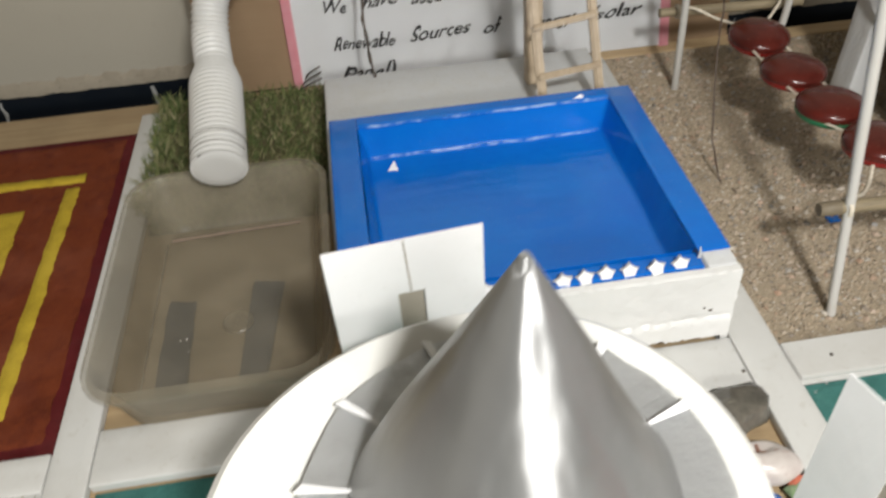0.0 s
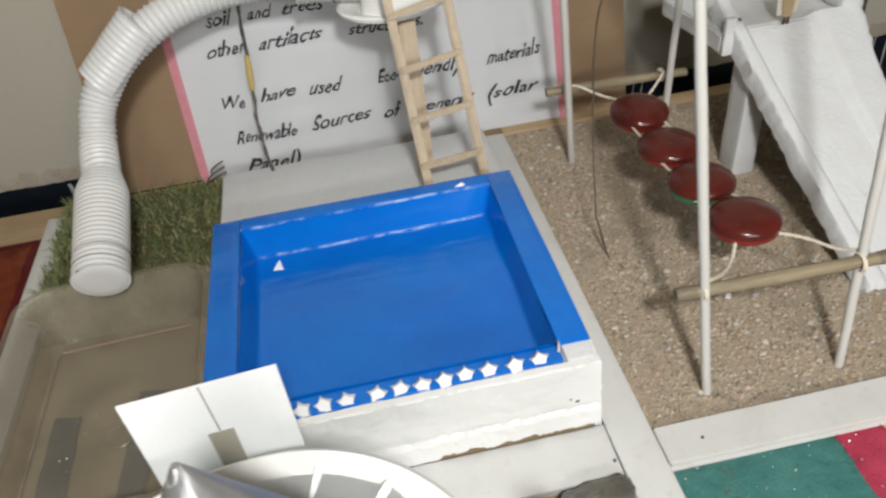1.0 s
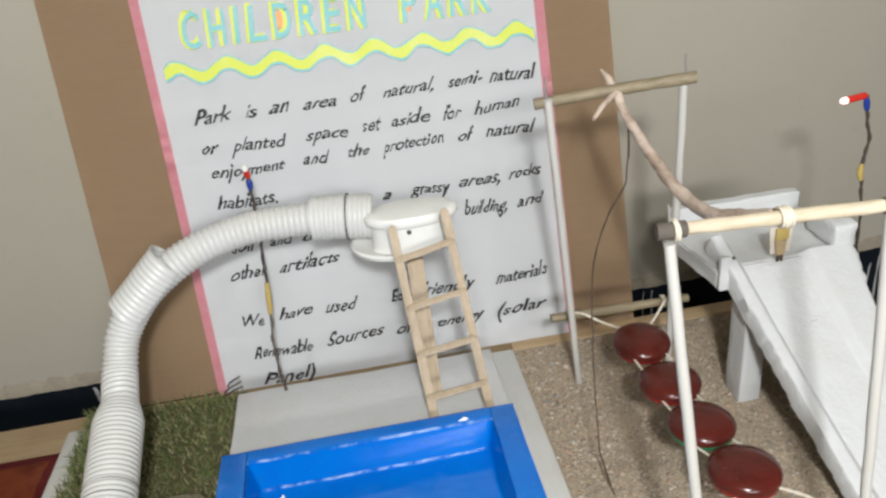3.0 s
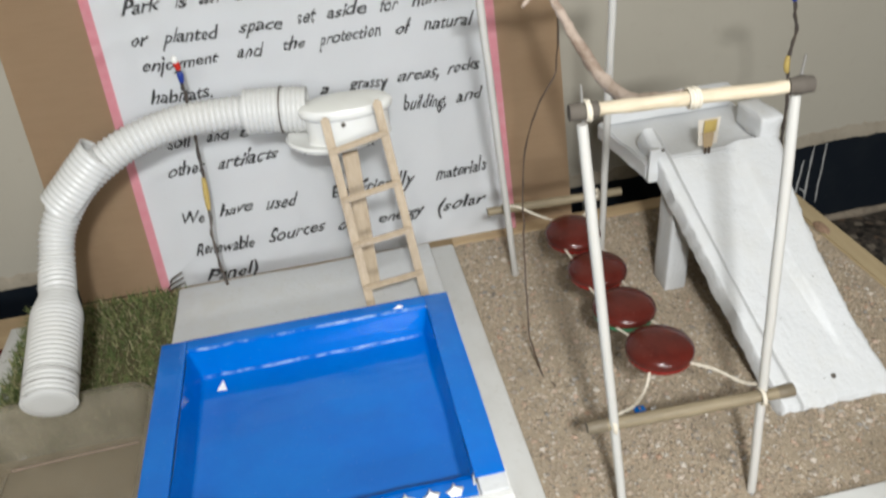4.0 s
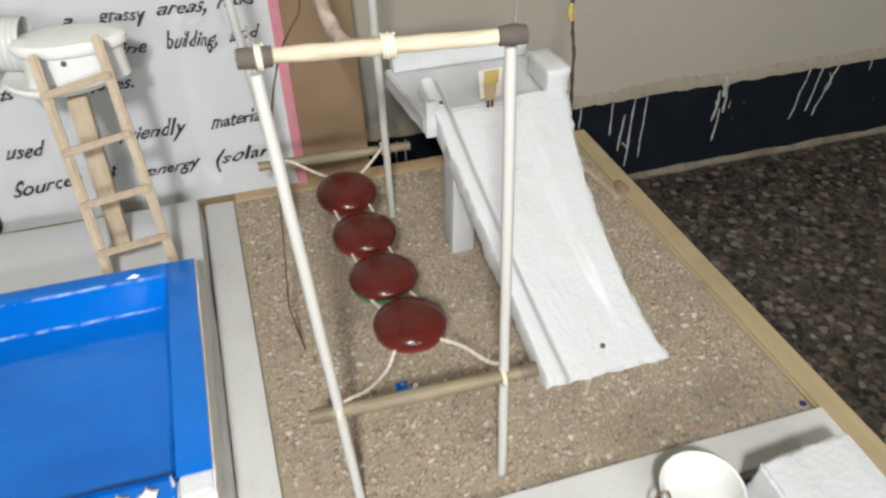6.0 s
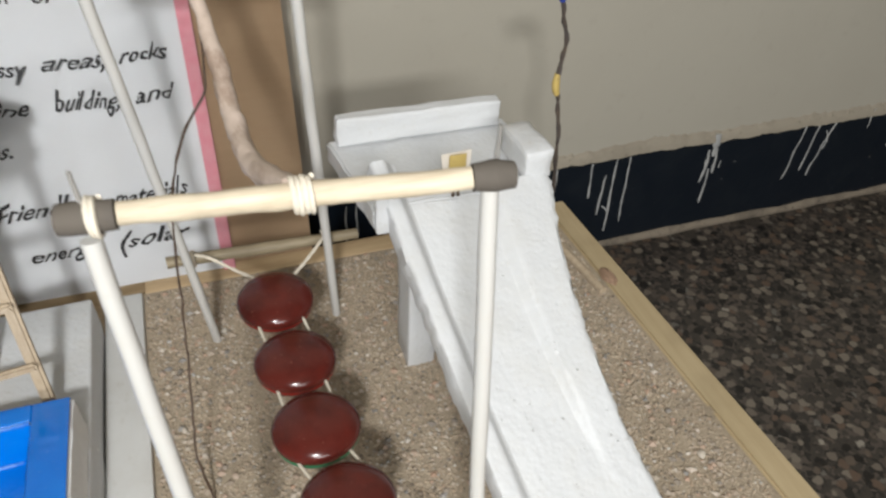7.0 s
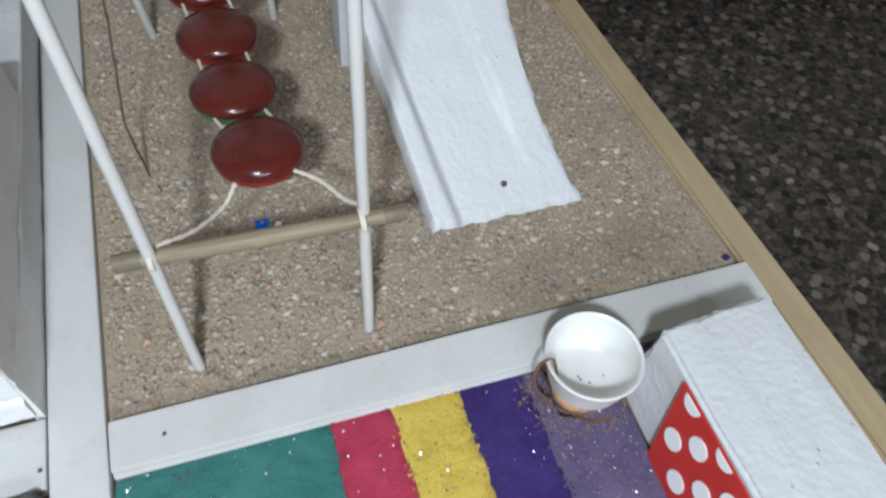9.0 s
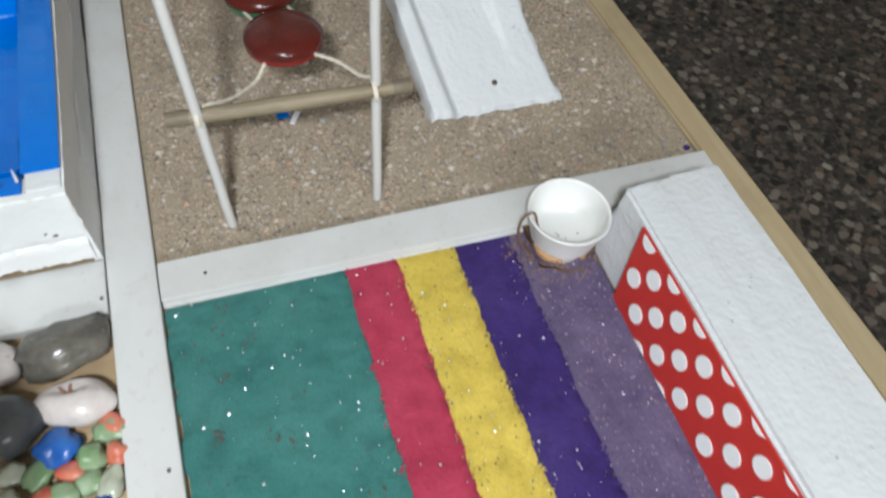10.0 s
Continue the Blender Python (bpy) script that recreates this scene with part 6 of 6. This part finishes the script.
DENT = Vector((-0.15, 0.58, 0.76))
bm = bmesh.new()
bmesh.ops.create_icosphere(bm, subdivisions=4, radius=1.0)
for v in bm.verts:
    v.co = notched(v.co, DENT)
m = Matrix.Translation((-0.055, -0.088, 0.0092)) @ Matrix.Rotation(radians(-10), 4, "Z") @ Matrix.Diagonal((0.0225, 0.0145, 0.0115, 1))
bmesh.ops.transform(bm, matrix=m, verts=bm.verts[:])
kidney = solo("pebble", bm, WHITE_STONE, (-0.055, -0.088, 0.0), "notched white river stone with reddish veins", "stone", "stones beside the strip", angle=70)
RED_VEIN = paint_material("reddish_stone_vein", (0.27, 0.14, 0.1), 0.5, (0.4, 0.3, 0.26), 0.6)
for a, b, w in (((-0.5, 0.7, 0.5), (0.0, 0.15, 0.98), 0.0013), ((-0.15, 0.85, 0.5), (-0.05, 0.2, 0.97), 0.0016), ((-0.3, 0.45, 0.84), (0.15, 0.4, 0.9), 0.0009)):
    bm = bmesh.new()
    line = [m @ notched(Vector(a).lerp(Vector(b), i / 10) + 0.06 * Vector((noise.noise(Vector((i * 0.7, w * 999, 0))), 0, 0)), DENT) for i in range(11)]
    sweep(bm, line, [w * (0.6 + 0.4 * math.sin(math.pi * i / 10)) for i in range(11)], 6)
    part("vein", bm, RED_VEIN, kidney, "reddish vein in the notch")
pebble(-0.089, -0.093, 0.0, 0.018, 0.0165, 0.013, SLATE_STONE, "dark slate coloured stone", 40, 3)
pebble(-0.099, -0.052, 0.0, 0.014, 0.0165, 0.012, WHITE_STONE, "pale veined river stone", 70, 4)
pebble(-0.13, -0.075, 0.0, 0.016, 0.013, 0.011, DARK_STONE, "dark grey river stone", 20, 5)
GEMS = ((GEM_BLUE, "small blue dyed stone"), (GEM_GREEN, "small green dyed stone"), (GEM_RED, "small coral dyed stone"), (GEM_PALE, "small pale dyed stone"))
spots = [(-0.066, -0.113, 0), (-0.038, -0.108, 1), (-0.035, -0.124, 2), (-0.049, -0.122, 1), (-0.06, -0.127, 2), (-0.077, -0.124, 1), (-0.09, -0.12, 3), (-0.05, -0.136, 1), (-0.04, -0.14, 3), (-0.075, -0.139, 2), (-0.065, -0.142, 1), (-0.092, -0.137, 3), (-0.036, -0.105, 2), (-0.134, -0.043, 1), (-0.121, -0.044, 1)]
r2 = random.Random(5)
while len(spots) < 60:
    p = (r2.uniform(-0.11, -0.036), r2.uniform(-0.26, -0.14))
    if all((p[0] - q[0]) ** 2 + (p[1] - q[1]) ** 2 > 0.00011 for q in spots):
        spots.append((*p, r2.randrange(4)))
for i, (x, y, c) in enumerate(spots):
    big = 1.75 if i == 0 else 1.12
    pebble(x, y, 0.0, big * r2.uniform(0.0065, 0.0095), big * r2.uniform(0.0055, 0.0075), r2.uniform(0.004, 0.006) * min(big, 1.4), GEMS[c][0], GEMS[c][1], r2.uniform(0, 180) if i else 20, 20 + i, "dyed_stone", 0.36)


# ---- roundabout with a foil cone ----
CX, CY = -0.231, -0.177
round_about = thing("toy_roundabout", (CX, CY, 0.003), "toy roundabout: white plate, foil cone roof and white cards", "roundabout")
bm = bmesh.new()
sweep(bm, [(CX, CY, 0.003), (CX, CY, 0.1), (CX, CY, 0.166)], 0.009, 14)
part("post", bm, STICK_WOOD, round_about, "round wooden post")
bm = bmesh.new()
lathe(bm, [(0.0, 0.166), (0.055, 0.166), (0.069, 0.168), (0.083, 0.173), (0.0895, 0.1785), (0.09, 0.181), (0.0875, 0.183), (0.081, 0.1815), (0.071, 0.1765), (0.063, 0.1725), (0.0, 0.171)], (CX, CY, 0), 64)
for v in bm.verts:
    if v.co.x < CX:
        v.co.x = CX + (v.co.x - CX) * 1.24
part("plate", bm, PLASTIC, round_about, "white plastic plate with raised rim")
bm = bmesh.new()
n = 44
rows = []
for r0, z0 in ((0.045, 0.18), (0.06, 0.1795), (0.077, 0.1815)):
    rows.append([bm.verts.new((CX + (r0 + 0.0018 * noise.noise(Vector((i * 0.7, r0 * 99, 0)))) * math.cos(2 * math.pi * i / n), CY + (r0 + 0.0018 * noise.noise(Vector((i * 0.7, r0 * 99, 0)))) * math.sin(2 * math.pi * i / n), z0 + 0.0016 * noise.noise(Vector((i * 0.9, 3, r0 * 40))))) for i in range(n)])
for p, q in zip(rows, rows[1:]):
    for i in range(n):
        bm.faces.new((p[i], p[(i + 1) % n], q[(i + 1) % n], q[i]))
bmesh.ops.solidify(bm, geom=bm.faces[:], thickness=0.0006)
part("foil_ring", bm, FOIL, round_about, "flat silver foil ring", 20)
for i in range(12):
    a = 2 * math.pi * (i + 0.3 * rng.random()) / 12 + 0.2
    d, s = Vector((math.cos(a), math.sin(a), 0)), Vector((-math.sin(a), math.cos(a), 0))
    c = Vector((CX, CY, 0.1835))
    lo = [c + d * 0.055 - s * 0.0003, c + d * 0.076 - s * 0.0022, c + d * 0.078 + s * 0.0015, c + d * 0.056 + s * 0.0004]
    bm = bmesh.new()
    hexa(bm, lo, [p + Vector((0, 0, h)) for p, h in zip(lo, (0.0005, 0.0012, 0.002, 0.0006))])
    part("paper_tab", bm, CARD, round_about, "thin white folded tab")
bm = bmesh.new()
APEX = Vector((-0.2295, -0.174, 0.2965))
n, m = 48, 14
rings = []
for j in range(m + 1):
    f = j / m
    row = []
    for i in range(n):
        a = 2 * math.pi * i / n
        r = 0.0012 + 0.058 * f
        r *= 1 + 0.035 * noise.noise(Vector((math.cos(a) * 2.2, math.sin(a) * 2.2, f * 2))) + 0.006 * noise.noise(Vector((math.cos(a) * 7, math.sin(a) * 7, f * 5)))
        c = APEX.lerp(Vector((CX, CY, 0.182)), f)
        row.append(bm.verts.new((c.x + r * math.cos(a), c.y + r * math.sin(a), c.z)))
    rings.append(row)
for p, q in zip(rings, rings[1:]):
    for i in range(n):
        bm.faces.new((p[i], p[(i + 1) % n], q[(i + 1) % n], q[i]))
bm.faces.new(rings[0])
part("foil_cone", bm, SMOOTH_FOIL, round_about, "tall crumpled silver foil cone")


def slotted_card(corner, right, up, w, h, slot, label):
    """A white card with a slot cut through it."""
    c, r, u = Vector(corner), Vector(right).normalized(), Vector(up).normalized()
    nrm = r.cross(u) * 0.0009
    a0, a1, b0, b1 = slot
    bm = bmesh.new()
    for x0, x1, y0, y1 in ((0, a0, 0, h), (a1, w, 0, h), (a0, a1, 0, b0), (a0, a1, b1, h)):
        if x1 - x0 > 1e-5 and y1 - y0 > 1e-5:
            q = [c + r * x + u * y for x, y in ((x0, y0), (x1, y0), (x1, y1), (x0, y1))]
            hexa(bm, q, [p + nrm for p in q])
    bmesh.ops.remove_doubles(bm, verts=bm.verts[:], dist=1e-5)
    part("slotted_card", bm, CARD, round_about, label)


slotted_card((-0.292, -0.062, 0.122), (0.072, 0.0, 0.006), (-0.001, 0.0, 0.082), 0.0725, 0.082, (0.0315, 0.044, 0.0, 0.049), "white square card with a slot for a door")
slotted_card((-0.0985, -0.156, 0.194), (0.3, -0.954, 0.0), (-0.12, -0.15, -1.0), 0.072, 0.082, (0.028, 0.04, 0.028, 0.076), "white square card with a slot for a door")
bm = bmesh.new()
hexa(bm, [(-0.2552, -0.0633, 0.175), (-0.2546, -0.0633, 0.175), (-0.2562, -0.0633, 0.2065), (-0.2567, -0.0633, 0.2065)], [(-0.2552, -0.0627, 0.175), (-0.2546, -0.0627, 0.175), (-0.2562, -0.0627, 0.2065), (-0.2567, -0.0627, 0.2065)])
part("slit", bm, BAMBOO, round_about, "thin dark slit above the slot")
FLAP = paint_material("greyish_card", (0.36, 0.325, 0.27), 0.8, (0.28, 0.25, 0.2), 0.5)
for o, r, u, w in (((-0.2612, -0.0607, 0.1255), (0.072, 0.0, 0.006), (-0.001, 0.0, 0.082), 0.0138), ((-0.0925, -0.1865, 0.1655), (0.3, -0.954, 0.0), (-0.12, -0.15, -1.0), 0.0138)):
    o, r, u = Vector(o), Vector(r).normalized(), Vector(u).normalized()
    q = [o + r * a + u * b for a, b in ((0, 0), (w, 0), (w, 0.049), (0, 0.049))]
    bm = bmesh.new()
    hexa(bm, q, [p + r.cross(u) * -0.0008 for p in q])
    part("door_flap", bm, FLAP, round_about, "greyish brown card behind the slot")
for p, q in (((-0.285, -0.1, 0.167), (-0.285, -0.0625, 0.127)), ((-0.15, -0.2, 0.168), (-0.0995, -0.2, 0.13))):
    bm = bmesh.new()
    sweep(bm, [p, q], 0.0012, 6)
    part("arm", bm, STICK_WOOD, round_about, "thin stick arm")

# ---- glints on the foam ----
scatter("foam_glints", 90, lambda r: (lambda f: (0.236 + 0.085 * r.rand() - 0.035 * f, 0.083 + 0.209 * f - 0.0052, 0.0025 + 0.14 * f + 0.0082))(r.rand()), 0.0007, GLITTER, "tiny shiny flecks on the foam slide", "glitter", 0.3, 31)
scatter("foam_glints", 70, lambda r: (0.303 + 0.068 * r.rand(), -0.07 - 0.35 * r.rand(), 0.0642), 0.0007, GLITTER, "tiny shiny flecks on the foam block", "glitter", 0.3, 32)

# ---- single pebbles on the sand, the ones large enough to be told apart ----
k = Mat("single_pebble", (0.4, 0.34, 0.27), 0.55, spec=0.45)
k.blend(1.0, k.ramp(k.each(), [(0.0, (0.2, 0.18, 0.16)), (0.2, (0.36, 0.29, 0.22)), (0.45, (0.45, 0.38, 0.3)), (0.65, (0.4, 0.27, 0.19)), (0.85, (0.48, 0.43, 0.36)), (1.0, (0.3, 0.29, 0.28))]))
k.blend(k.ramp(k.noise(700, 3), [(0.45, 0.0), (0.7, 0.4)]), (0.24, 0.2, 0.16))
k.bump(k.noise(900, 3), 0.4, 0.0006)
SAND_PEBBLE = k.m
r3 = random.Random(77)
PEBBLE_SHAPES = []
for i in range(8):
    bm = bmesh.new()
    bmesh.ops.create_icosphere(bm, subdivisions=1, radius=1.0)
    for v in bm.verts:
        v.co *= 1 + 0.5 * noise.noise(v.co * 1.1 + Vector((i * 7.3, 0, 0)))
        v.co.z *= 0.6
    PEBBLE_SHAPES.append(to_mesh("pebble", bm, SAND_PEBBLE, (0, 0, 0), 55))
for i in range(280):
    y = r3.uniform(0.004, 0.4)
    x = r3.uniform(0.004, 0.385 - 0.03 * y)
    if 0.17 < x < 0.335 and y > 0.07:
        x = r3.uniform(0.01, 0.165)
    size = 0.0012 + 0.0023 * r3.random() ** 2.2
    shared("pebble", PEBBLE_SHAPES[i % 8], sand_bed, pose(x, y, 0.0032 + 0.2 * size, r3.uniform(-20, 20), r3.uniform(-20, 20), r3.uniform(0, 360)) @ Matrix.Diagonal((size, size * r3.uniform(0.7, 1.0), size, 1)))
